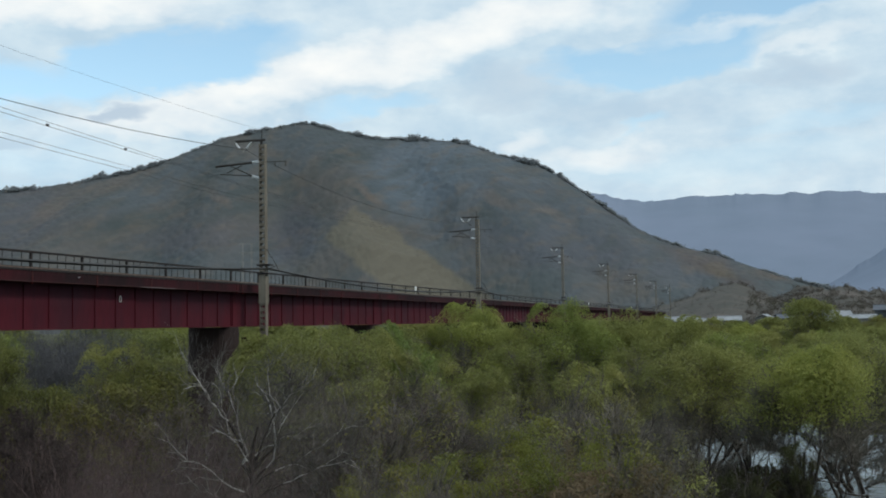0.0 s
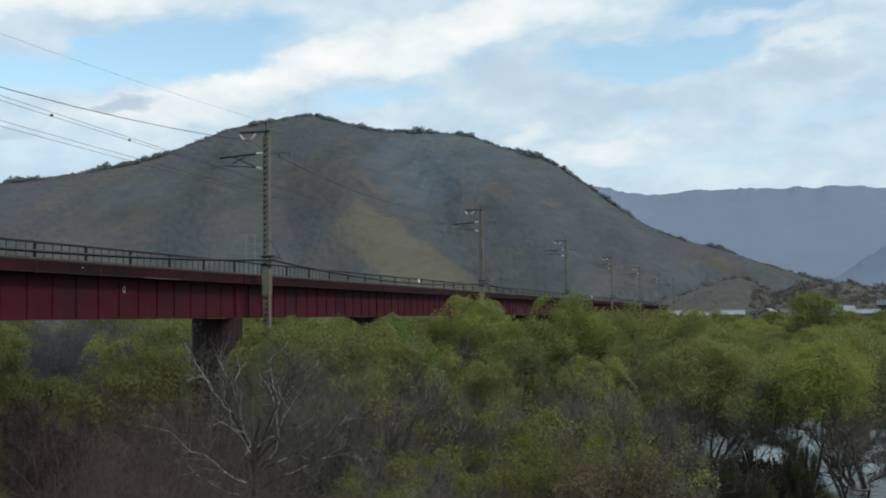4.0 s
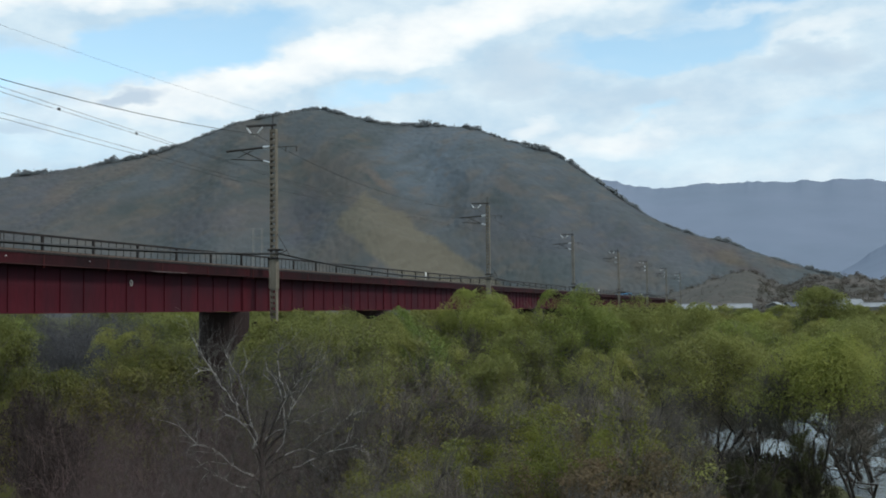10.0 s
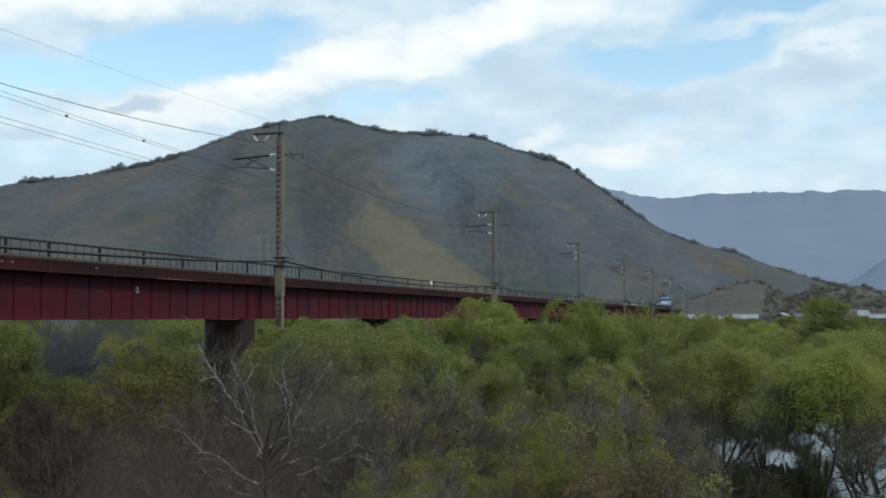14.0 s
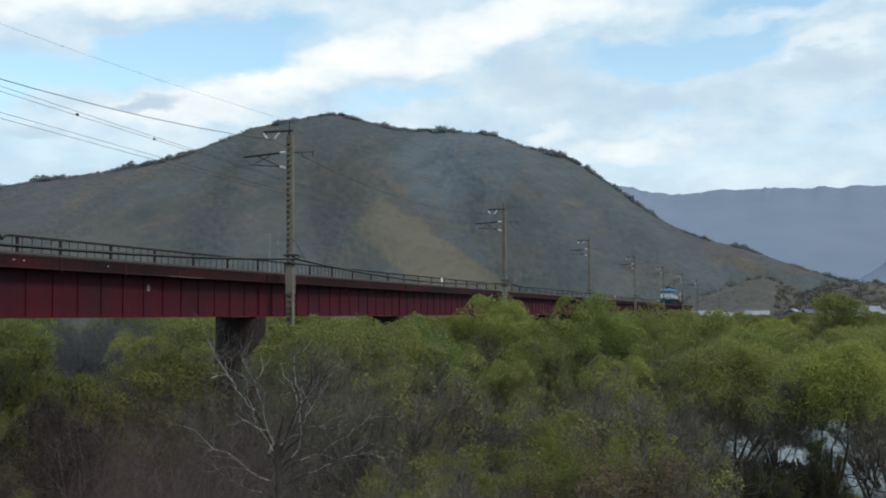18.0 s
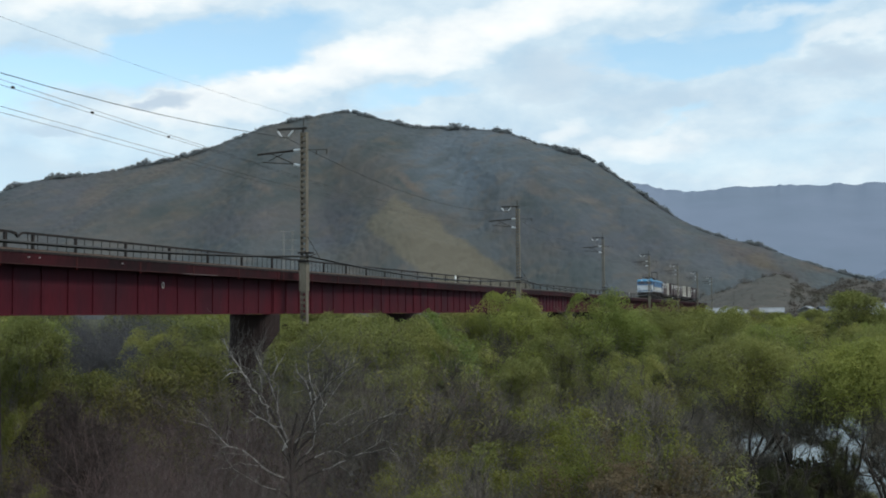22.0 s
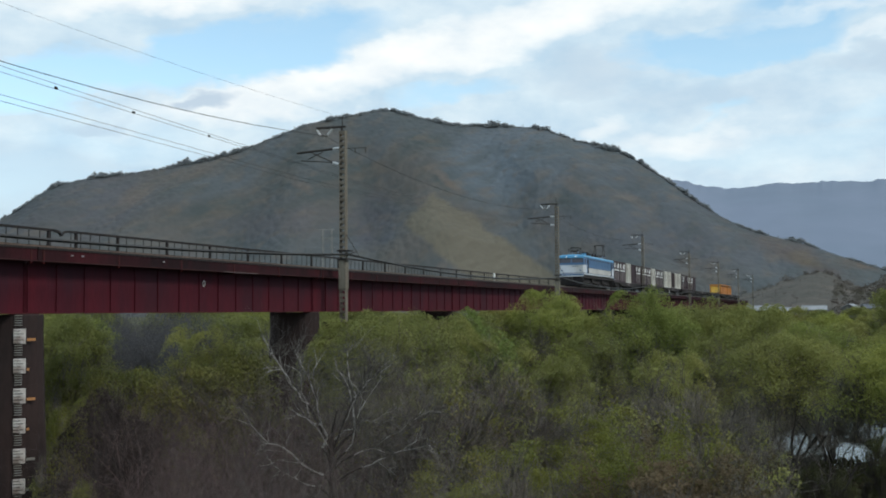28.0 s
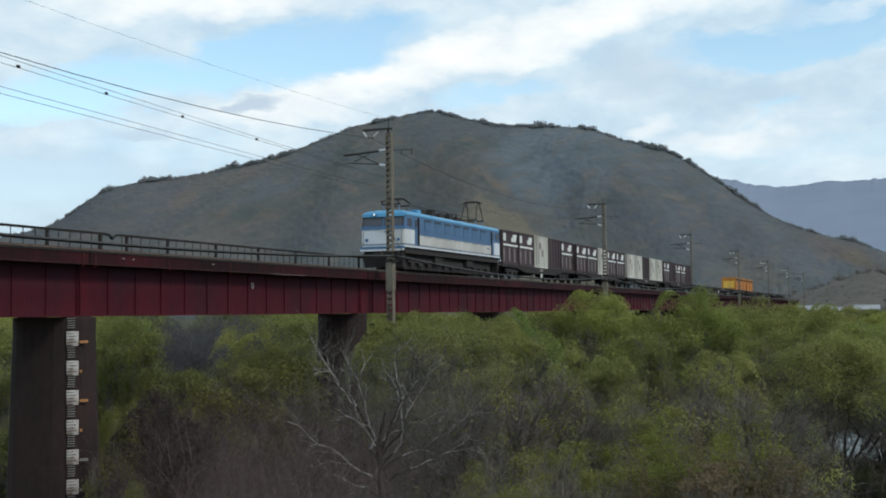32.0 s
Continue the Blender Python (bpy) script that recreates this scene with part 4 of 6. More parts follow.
M["twig_brown"] = material("brown_twigs", (0.13, 0.092, 0.084), (0.084, 0.066, 0.063), 1.5, 0.9, island=0.3, per_object=0.35)
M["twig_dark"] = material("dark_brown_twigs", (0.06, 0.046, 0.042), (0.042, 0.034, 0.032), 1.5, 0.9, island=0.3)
M["twig_soft"] = material("grey_brown_willow_twigs", (0.17, 0.152, 0.124), (0.115, 0.103, 0.09), 0.6, 0.9, island=0.3)
M["twig_grey"] = material("grey_twigs", (0.15, 0.136, 0.122), (0.1, 0.09, 0.082), 1.5, 0.9, island=0.3, per_object=0.2)


def leaf_material(name, a, b, c):
    return material(name, a, b, 0.35, 0.75, third=c, island=0.14, per_object=0.16, translucent=0.45)


M["leaf_willow"] = leaf_material("willow_leaf", (0.252, 0.2616, 0.0816), (0.198, 0.2088, 0.072), (0.282, 0.27, 0.0888))
M["leaf_bright"] = leaf_material("fresh_bright_leaf", (0.27, 0.2976, 0.0792), (0.216, 0.246, 0.072), (0.3, 0.294, 0.0864))
M["leaf_yellow"] = leaf_material("yellow_green_leaf", (0.2, 0.195, 0.058), (0.155, 0.163, 0.056), (0.21, 0.172, 0.062))
M["leaf_near"] = leaf_material("fresh_yellow_green_leaf", (0.2, 0.205, 0.046), (0.15, 0.165, 0.042), (0.215, 0.185, 0.052))
M["leaf_deep"] = leaf_material("deep_green_leaf", (0.162, 0.216, 0.06), (0.126, 0.174, 0.0528), (0.18, 0.222, 0.0624))
M["leaf_tan"] = leaf_material("tan_bud_leaf", (0.16, 0.12, 0.07), (0.125, 0.1, 0.06), (0.14, 0.13, 0.062))
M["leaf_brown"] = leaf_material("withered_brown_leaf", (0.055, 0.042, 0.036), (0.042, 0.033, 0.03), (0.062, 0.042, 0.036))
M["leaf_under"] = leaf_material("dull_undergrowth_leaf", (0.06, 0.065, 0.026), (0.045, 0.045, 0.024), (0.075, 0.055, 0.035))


def tubes(name, segs, mat):
    """Tapered three- to six-sided limbs from segments (p, q, r0, r1), joined in one mesh."""
    vs, fs, k = [], [], 0
    for n, some in ((5, [s for s in segs if s[2] > 0.05]), (3, [s for s in segs if s[2] <= 0.05])):
        if not some:
            continue
        p, q = np.array([s[0] for s in some]), np.array([s[1] for s in some])
        r0, r1 = np.array([s[2] for s in some]), np.array([s[3] for s in some])
        d = q - p
        d /= np.linalg.norm(d, axis=1, keepdims=True) + 1e-9
        ref = np.where(np.abs(d[:, 2:3]) > 0.9, np.array([[1.0, 0, 0]]), np.array([[0, 0, 1.0]]))
        a = np.cross(d, ref)
        a /= np.linalg.norm(a, axis=1, keepdims=True)
        b = np.cross(d, a)
        ang = 2 * np.pi * np.arange(n) / n
        ring = a[:, None] * np.cos(ang)[None, :, None] + b[:, None] * np.sin(ang)[None, :, None]
        v = np.concatenate([p[:, None] + ring * r0[:, None, None], q[:, None] + ring * r1[:, None, None]], 1)
        i = np.arange(n)
        quad = np.stack([i, (i + 1) % n, n + (i + 1) % n, n + i], 1)
        fs.append((quad[None] + 2 * n * np.arange(len(some))[:, None, None]).reshape(-1, 4) + k)
        vs.append(v.reshape(-1, 3))
        k += len(vs[-1])
    return soup_mesh(name, np.concatenate(vs), np.concatenate(fs), mat)


def grow(rng, base, direction, length, radius, depth, segs, tips, bend=0.25, fork=(2, 4), spread=0.6, lift=0.1, thin=0.65):
    """One limb in a few bends, then its forks."""
    p, d = np.array(base, float), np.array(direction, float)
    d /= np.linalg.norm(d)
    steps = 3 if depth > 0 else 2
    r = radius
    mids = []
    for i in range(steps):
        d = d + rng.normal(0, bend, 3) + np.array([0, 0, lift])
        d /= np.linalg.norm(d)
        q = p + d * length / steps
        r2 = r * 0.85
        segs.append((p, q, r, r2))
        p, r = q, r2
        mids.append((p, d.copy(), r))
    if depth == 0:
        tips.append(p)
        return
    for _ in range(rng.integers(fork[0], fork[1] + 1)):
        m, md, mr = mids[rng.integers(len(mids) - 2 if len(mids) > 2 else 0, len(mids))]
        side = rng.normal(size=3)
        side -= md * side.dot(md)
        side /= np.linalg.norm(side) + 1e-9
        grow(rng, m, md * (1 - spread * 0.5) + side * spread * rng.uniform(0.6, 1.2), length * rng.uniform(0.6, 0.85), mr * thin, depth - 1, segs, tips, bend, fork, spread, lift, thin)


def leafy(seed, height, width, leaf_mat, count, leaf, trunk_share=0.28, clumps=26, bark="bark_dark", fill=0.5, droop=0.4, low=0.12, long=2.3, twigs=0, shade=0.0, twig="twig_soft"):
    """Meshes of a broad tree: stems that fork from low down, and leaves in many uneven clumps about the limbs' ends. Base at the origin."""
    rng = np.random.default_rng(seed)
    segs, tips = [], []
    for _ in range(rng.integers(3, 6)):
        lean = rng.normal(0, 0.34, 2)
        grow(rng, (rng.normal(0, 0.05), rng.normal(0, 0.05), -0.4), (lean[0], lean[1], 1), height * trunk_share + 0.4, 0.014 * height, 3, segs, tips, 0.17, (2, 4), 0.75, 0.13, 0.6)
    allp = np.array([s[1] for s in segs])
    cx = allp[:, :2].mean(0)
    wide = width * 0.42 / (np.percentile(np.hypot(*(allp[:, :2] - cx).T), 93) + 1e-6)
    high = height * 0.93 / allp[:, 2].max()

    def fit(p):
        k = np.clip(p[2] / (height * 0.25), 0, 1)
        q = (p - np.array([cx[0], cx[1], 0]) * k) * np.array([1 + (wide - 1) * k, 1 + (wide - 1) * k, high])
        far = min(1.0, math.hypot(q[0], q[1]) / (width * 0.56))
        q[2] *= 0.52 + 0.48 * math.sqrt(1 - far * far)
        return q
    segs = [(fit(a), fit(b), r0, r1) for a, b, r0, r1 in segs]
    tips = np.array([fit(t) for t in tips] + [fit(sg[1]) for sg in segs if sg[2] < 0.03])
    tips = tips[tips[:, 2] > height * (low + 0.1)]
    # clumps: limb ends that lie far apart from one another
    order = [int(np.argmax(tips[:, 2]))]
    for _ in range(min(clumps, len(tips)) - 1):
        d = np.min(np.linalg.norm(tips[:, None] - tips[order][None], axis=2), axis=1)
        order.append(int(np.argmax(d * (0.75 + 0.5 * tips[:, 2] / height))))
    cen = tips[order]
    rad = rng.uniform(0.085, 0.185, len(cen)) * width
    pick = rng.choice(len(cen), count, p=rad ** 2 / (rad ** 2).sum())
    dirs = rng.normal(size=(count, 3))
    dirs /= np.linalg.norm(dirs, axis=1, keepdims=True)
    shell = np.where(rng.uniform(size=count) < fill, rng.uniform(0.75, 1.1, count), rng.uniform(0.2, 1.0, count))
    lumps = 1 + 0.3 * np.sin(dirs[:, 0] * 5 + pick) * np.cos(dirs[:, 1] * 6 + pick * 2) + 0.12 * np.sin(dirs[:, 2] * 11 + pick * 3)
    c = cen[pick] + dirs * (rad[pick] * shell * lumps)[:, None] * np.array([1, 1, 0.85])
    stray = rng.uniform(size=count) < 0.12
    c[stray] = tips[rng.integers(0, len(tips), stray.sum())] + rng.normal(0, 0.05 * width, (stray.sum(), 3))
    face = dirs + np.array([0, 0, 0.35])
    far = np.clip(np.hypot(c[:, 0], c[:, 1]) / (width * 0.58), 0, 1)
    dome = height * (0.5 + 0.5 * np.sqrt(1 - far * far)) * (1 + 0.06 * np.sin(c[:, 0] * 2.1 + seed) * np.cos(c[:, 1] * 1.9 + seed))
    c[:, 2] = np.where(c[:, 2] > dome, dome - (c[:, 2] - dome) * 0.5, c[:, 2])
    keep = c[:, 2] > height * low * rng.uniform(0.7, 1.8, count)
    if shade:                                   # leaves thin out towards the inside and the underside of the crown
        keep &= c[:, 2] / dome > rng.uniform(shade - 0.3, shade + 0.2, count)
    fine = None
    if twigs:
        some = [sg for sg in segs if sg[2] < 0.075 and sg[1][2] > height * 0.16]
        fine = []
        for i in rng.integers(0, len(some), twigs):
            a, b = some[i][0], some[i][1]
            p = a + (b - a) * rng.uniform()
            d = (b - a) / (np.linalg.norm(b - a) + 1e-6) * 0.6 + rng.normal(0, 0.45, 3) + np.array([p[0] / width, p[1] / width, 0.35])
            d /= np.linalg.norm(d)
            ln = rng.uniform(0.06, 0.14) * height
            q = p + d * ln * 0.5
            e = q + (d + rng.normal(0, 0.25, 3) + np.array([0, 0, 0.15])) * ln * 0.5
            fine += [(p, q, 0.013, 0.009), (q, e, 0.009, 0.004)]
        fine = tubes("twigwork", fine, M[twig])
    return tubes("trunk", segs, M[bark]), fine, leaves("crown", c[keep], leaf, rng, M[leaf_mat], long, face[keep], 0.6)


def plant(meshes, x, y, z, turn, label, group, scale=1.0, name="willow_tree", slim=1.0):
    t = thing(name, label, "tree" if "shrub" not in name else "shrub", group)
    t.matrix_basis = pose(x, y, z, 0, 0, turn) @ Matrix.Diagonal((scale * slim, scale * slim, scale, 1))
    part("trunk", meshes[0], None, t)
    for n, mesh in zip(("twigwork", "crown") if len(meshes) == 3 else ("crown",), meshes[1:]):
        if mesh:
            part(n, mesh, None, t)
    return t


def bare(seed, height, width, bark, depth=4, radius=0.11, stems=3, fork=(3, 4), bend=0.2, lift=0.12, spread=0.8, thin=0.6, fan=0.45):
    """A leafless tree or shrub of fine forking twigs."""
    rng = np.random.default_rng(seed)
    segs, tips = [], []
    for _ in range(stems):
        grow(rng, (rng.normal(0, 0.04), rng.normal(0, 0.04), -0.3), (rng.normal(0, fan), rng.normal(0, fan), 1), height * 0.42, radius, depth, segs, tips, bend, fork, spread, lift, thin)
    allp = np.array([s[1] for s in segs])
    k = np.array([width * 0.5 / np.percentile(np.abs(allp[:, 0]), 96), width * 0.5 / np.percentile(np.abs(allp[:, 1]), 96), height / np.percentile(allp[:, 2], 99)])
    return tubes("branches", [(a * k, b * k, r0, r1) for a, b, r0, r1 in segs], M[bark])


WILLOWS = [leafy(100 + i, 9.0, 7.4, "leaf_willow", 62000, 0.048, clumps=34, twigs=5200, shade=0.66, fill=0.35) for i in range(4)]
BRIGHT = [leafy(120 + i, 9.0, 7.0, "leaf_bright", 62000, 0.048, clumps=32, twigs=3600, shade=0.55, fill=0.35) for i in range(3)]
LEGGY = [leafy(130 + i, 8.0, 8.6, "leaf_bright" if i else "leaf_willow", 60000, 0.048, 0.3, 36, low=0.4, twigs=5600, shade=0.7, fill=0.3) for i in range(2)]
YELLOW = [leafy(140 + i, 6.0, 5.0, "leaf_yellow", 12000, 0.062, 0.3, 18, twigs=2200, shade=0.45) for i in range(3)]
NEARBY = [leafy(150 + i, 5.0, 4.6, "leaf_near", 30000, 0.032, 0.3, 22, "twig_brown", 0.2, twigs=3000, shade=0.5) for i in range(2)]
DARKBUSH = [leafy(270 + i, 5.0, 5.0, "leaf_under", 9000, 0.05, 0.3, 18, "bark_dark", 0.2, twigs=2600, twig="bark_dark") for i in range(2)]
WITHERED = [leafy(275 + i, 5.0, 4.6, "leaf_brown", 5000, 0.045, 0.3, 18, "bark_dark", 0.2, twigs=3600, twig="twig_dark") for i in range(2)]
DEEP = [leafy(160, 8.0, 6.2, "leaf_deep", 34000, 0.055, clumps=30, fill=0.35)]
FARS = [leafy(180 + i, 8.5, 8.6, m, 20000, 0.1, clumps=26, twigs=900, shade=0.5) for i, m in enumerate(("leaf_willow", "leaf_bright", "leaf_yellow", "leaf_willow"))]
TAN = [leafy(200 + i, 4.5, 4.6, "leaf_tan", 8000, 0.045, 0.3, 16, "twig_brown", 0.2, twigs=1500) for i in range(2)]
TWIGGY = [leafy(210 + i, 6.0, 5.0, "leaf_yellow" if i else "leaf_willow", 2600, 0.055, 0.3, 16, "twig_brown", 0.1, twigs=3600) for i in range(2)]
BROWN = [(bare(220 + i, 6.0, 5.4, "twig_brown", 5, 0.05, 6, (3, 3), 0.22, 0.08, 0.85), None) for i in range(3)]
GREY = [(bare(230 + i, 6.0, 5.0, "twig_grey", 5, 0.045, 5, (3, 3), 0.2, 0.1, 0.8), None) for i in range(2)]
M["twig_slate"] = material("slate_grey_twigs", (0.1, 0.098, 0.104), (0.07, 0.07, 0.076), 0.8, 0.9, island=0.3)
FARBARE = [(bare(290 + i, 7.0, 6.0, "twig_slate", 5, 0.1, 6, (3, 3), 0.24, 0.1, 0.8, 0.8), None) for i in range(2)]
PALE = [(bare(260, 6.0, 5.0, "bark_pale", 4, 0.05, 6, (2, 3), 0.28, 0.04, 0.9), None)]
DARKBARE = [(bare(250 + i, 6.0, 6.4, "bark_dark", 4, 0.1, 3, (2, 3), 0.24, 0.06, 0.9, 0.66), None) for i in range(2)]


def dead_tree():
    """The bleached tree: a short stem and long arching limbs, each (height, side, lean, curl, length, radius), with forked side twigs."""
    rng = np.random.default_rng(77)
    limbs, fine = [], []
    stem = [(np.array(a), np.array(b), r0, r1) for a, b, r0, r1 in [((0.1, 0, -3.2), (-0.1, 0, -0.2), 0.14, 0.12), ((-0.1, 0, -0.2), (-0.2, 0.1, 1.2), 0.12, 0.08), ((-0.2, 0.1, 1.2), (0.0, 0.05, 2.2), 0.07, 0.03)]]
    for z, x, lean, curl, length, r in [(1.1, -0.45, -9, -6, 3.1, 0.042), (2.4, -0.85, -36, 6, 2.2, 0.034), (1.6, 0.55, -8, 8, 2.6, 0.038), (2.6, 0.5, 56, -14, 1.2, 0.024), (0.3, -0.4, -46, -6, 3.3, 0.034), (0.0, -0.6, -58, -6, 2.0, 0.028),
                                        (1.35, -0.08, 50, 22, 1.8, 0.028), (0.5, 0.75, 52, 14, 2.2, 0.03), (1.0, 0.25, 32, 14, 2.6, 0.026), (1.5, 0.05, 22, 10, 2.4, 0.024), (1.2, -0.3, -30, 10, 2.5, 0.024), (0.9, 0.5, 66, -10, 2.6, 0.02)]:
        p, depth = np.array([x, rng.uniform(-0.15, 0.15), z]), rng.uniform(-0.4, 0.4)
        foot = np.array([-0.15 if z > 0.8 else -0.1, 0.05, min(0.9, z - 0.5)])
        knee = (foot + p) * 0.5 + np.array([0, 0, 0.08])
        stem += [(foot, knee, r * 1.5, r * 1.25), (knee, p, r * 1.25, r)]
        n, thick = 8, []
        for k in range(n):
            a = radians(lean + curl * k / n * 1.6 + rng.normal(0, 13))
            d = np.array([math.sin(a), depth + rng.normal(0, 0.1), math.cos(a)])
            q = p + d / np.linalg.norm(d) * length / n
            ra, rb = r * (1 - 0.75 * k / n), r * (1 - 0.75 * (k + 1) / n)
            thick.append((p, q, ra, rb))
            for _ in range(rng.integers(5, 9)):
                grow(rng, q, d + rng.normal(0, 0.9, 3), rng.uniform(0.3, 0.75), 0.011, 2, fine, [], 0.25, (2, 3), 0.7, 0.06, 0.6)
            if k > 0 and rng.uniform() < 0.7:
                grow(rng, q, d + rng.normal(0, 0.6, 3), rng.uniform(0.4, 0.9), rb * 0.7, 1, thick, [], 0.25, (2, 3), 0.7, 0.06, 0.6)
            p = q
        limbs.append(tubes("limb", thick, M["bark_pale"]))
    return limbs, tubes("twigs", fine, M["twig_grey"]), tubes("stem", stem, M["bark_dark"])


def tree_at(kind, az, r, top, size, turn, label, group, name="willow_tree", slim=1.0):
    """Plants a tree so that its crown's top is at height top; size is its own height."""
    x, y, _ = polar(az, r, 0)
    g = float(ground_z(np.array(x), np.array(y)))
    return plant(kind, x, y, g, turn, label, group, (top - g) / size, name, slim)


def top_at(el, r):
    return EYE + r * math.tan(radians(el))


GREEN = "willow tree with fresh light green spring leaves on the river bank"
# the large willows that stand before the bridge: bearing, distance, elevation of the top
for kind, az, r, el, turn, size in [(BRIGHT[0], -14.0, 84, 0.95, 20, 9), (BRIGHT[1], -9.4, 82, 0.85, 80, 9), (WILLOWS[1], -6.0, 86, 0.35, 150, 9), (BRIGHT[2], -7.8, 88, 0.2, 30, 9), (WILLOWS[3], -3.6, 84, -0.05, 60, 9), (WILLOWS[2], -11.4, 74, -0.9, 10, 9),
                                    (LEGGY[1], 1.9, 60, -1.3, 200, 8), (LEGGY[0], -2.8, 64, -1.1, 250, 8), (WILLOWS[0], -5.8, 70, -0.9, 300, 9), (LEGGY[1], -0.8, 70, -0.7, 33, 8),
                                    (WILLOWS[2], -21.4, 57, -0.05, 70, 9), (WILLOWS[3], -19.4, 62, -0.35, 160, 9), (DEEP[0], -18.0, 66, 0.1, 40, 8), (WILLOWS[0], -16.2, 64, -1.5, 120, 9),
                                    (LEGGY[0], 4.6, 71, -0.6, 99, 8), (WILLOWS[2], -8.3, 58, -2.0, 210, 9), (WILLOWS[3], -13.0, 60, -2.4, 290, 9), (WILLOWS[0], -18.4, 50, -2.6, 230, 9)]:
    tree_at(kind, az, r, top_at(el, r), size, turn, GREEN, "willows before the bridge")

PICK = random.Random(12)
DEAD_AZ, DEAD_EL = -24.41, -8.43


def zone(count, az0, az1, r0, r1, el0, el1, kinds, size, label, group, name, behind_bridge=False):
    """A stand of trees or shrubs over a sector of the flood plain, at jittered even bearings."""
    for i in range(count):
        az = az0 + (az1 - az0) * (i + PICK.random()) / count
        r, e0, e1 = PICK.uniform(r0, r1), el0, el1
        if behind_bridge:
            r = max(r, 1.2 * 29.5 / math.sin(radians(max(8.0, -az))))
            if -35.9 < az < -31.7:                      # a low gap in the wood
                e0, e1 = -3.2, -2.2
        tree_at(kinds[i % len(kinds)], az, r, top_at(PICK.uniform(e0, e1), r), size, PICK.uniform(0, 360), label, group, name)


# beyond the bridge on the upstream side
SHRUB = "shrub with yellow-green young leaves on the flood plain"
BROWN_T, GREY_T, HALF_T = "leafless brown thicket of fine tangled twigs", "leafless grey thicket of fine tangled twigs", "half-bare willow shrub with sparse young leaves"
zone(12, -43, -25, 60, 75, -1.6, 0.1, [WILLOWS[0], YELLOW[0], WILLOWS[2]], 9, GREEN, "trees beyond the bridge", "willow_tree", True)
zone(12, -44, -24, 80, 120, -0.8, 0.7, [FARS[0], FARS[1], FARS[3]], 8.5, GREEN, "trees beyond the bridge", "willow_tree", True)
zone(16, -46, -22, 125, 200, 0.0, 0.7, [FARS[0], FARS[3], FARS[1]], 8.5, GREEN, "trees beyond the bridge", "willow_tree", True)
zone(10, -24, -10, 90, 150, -0.4, 0.5, [FARS[3], FARS[0]], 8.5, GREEN, "trees beyond the bridge", "willow_tree", True)
zone(7, -41, -27, 52, 60, -2.6, -1.6, [YELLOW[0], YELLOW[1], TWIGGY[0]], 6, SHRUB, "yellow-green shrubs", "willow_shrub", True)
zone(8, -36.4, -31.2, 80, 95, -0.4, 0.2, [FARBARE[0], FARBARE[1]], 7, GREY_T, "grey thickets", "bare_shrub")
zone(8, -36.6, -31.0, 100, 120, 0.2, 0.7, [FARBARE[1], FARBARE[0]], 7, GREY_T, "grey thickets", "bare_shrub")
# thickets on the near side of the bridge
zone(12, -35, -26, 33, 37, -4.2, -2.3, [BROWN[0], BROWN[1], BROWN[2]], 6, BROWN_T, "brown thickets", "bare_shrub")
zone(11, -34.5, -25, 27, 31, -7.2, -4.6, [BROWN[1], BROWN[0], BROWN[2], GREY[0]], 6, BROWN_T, "brown thickets", "bare_shrub")
for kind, az, r, el, turn in ((NEARBY[1], -36.2, 36, -6.4, 200), (NEARBY[0], -36.9, 46, -2.6, 50), (YELLOW[1], -37.2, 50, -1.6, 40), (YELLOW[2], -35.4, 50, -2.5, 130), (YELLOW[0], -34.0, 52, -2.6, 60), (YELLOW[1], -31.6, 54, -2.2, 160), (YELLOW[2], -29.6, 56, -1.9, 250), (YELLOW[0], -36.8, 40, -4.6, 20), (YELLOW[1], -36.2, 34, -7.6, 110)):
    tree_at(kind, az, r, top_at(el, r), 6.0, turn, SHRUB, "yellow-green shrubs", "willow_shrub", 0.55 if az < -35 else 1.0)
zone(9, -27, -18.5, 37, 44, -2.2, 0.1, [GREY[0], GREY[1], BROWN[0]], 6, GREY_T, "grey thickets", "bare_shrub")
zone(8, -27, -18, 25, 30, -7.4, -4.6, [GREY[1], BROWN[2], GREY[0]], 6, GREY_T, "grey thickets", "bare_shrub")
zone(8, -22, -14, 40, 47, -3.8, -2.0, [TWIGGY[0], GREY[0], TWIGGY[1]], 6, HALF_T, "half-bare willows", "willow_shrub")
zone(9, -20, -9, 30, 38, -6.6, -4.6, [NEARBY[0], TWIGGY[1], NEARBY[1], TWIGGY[0], GREY[1]], 6, HALF_T, "half-bare willows", "willow_shrub")
for kind, az, r, el, turn in ((NEARBY[1], -14.4, 40, -5.0, 40), (NEARBY[0], -19.4, 33, -6.5, 130), (NEARBY[1], -16.2, 46, -2.8, 200), (NEARBY[0], -17.4, 42, -4.0, 20), (NEARBY[0], -8.6, 40, -4.6, 20), (NEARBY[1], -13.4, 44, -3.2, 140), (NEARBY[0], -10.0, 46, -3.4, 240), (NEARBY[1], -6.2, 42, -5.2, 300), (NEARBY[0], -15.2, 34, -6.2, 310), (NEARBY[1], -21.2, 44, -2.6, 20), (NEARBY[0], -11.4, 37, -4.4, 77), (NEARBY[1], -12.3, 34, -5.8, 177), (NEARBY[0], -10.6, 33, -6.4, 20), (NEARBY[1], -17.6, 30, -7.0, 90), (TWIGGY[1], -7.6, 33, -4.9, 10)):
    tree_at(kind, az, r, top_at(el, r), 6.0, turn, SHRUB, "yellow-green shrubs", "willow_shrub")
zone(10, -14, -4, 42, 54, -4.6, -2.6, [TWIGGY[0], GREY[1], TWIGGY[1], DARKBARE[0]], 6, HALF_T, "half-bare willows", "willow_shrub")
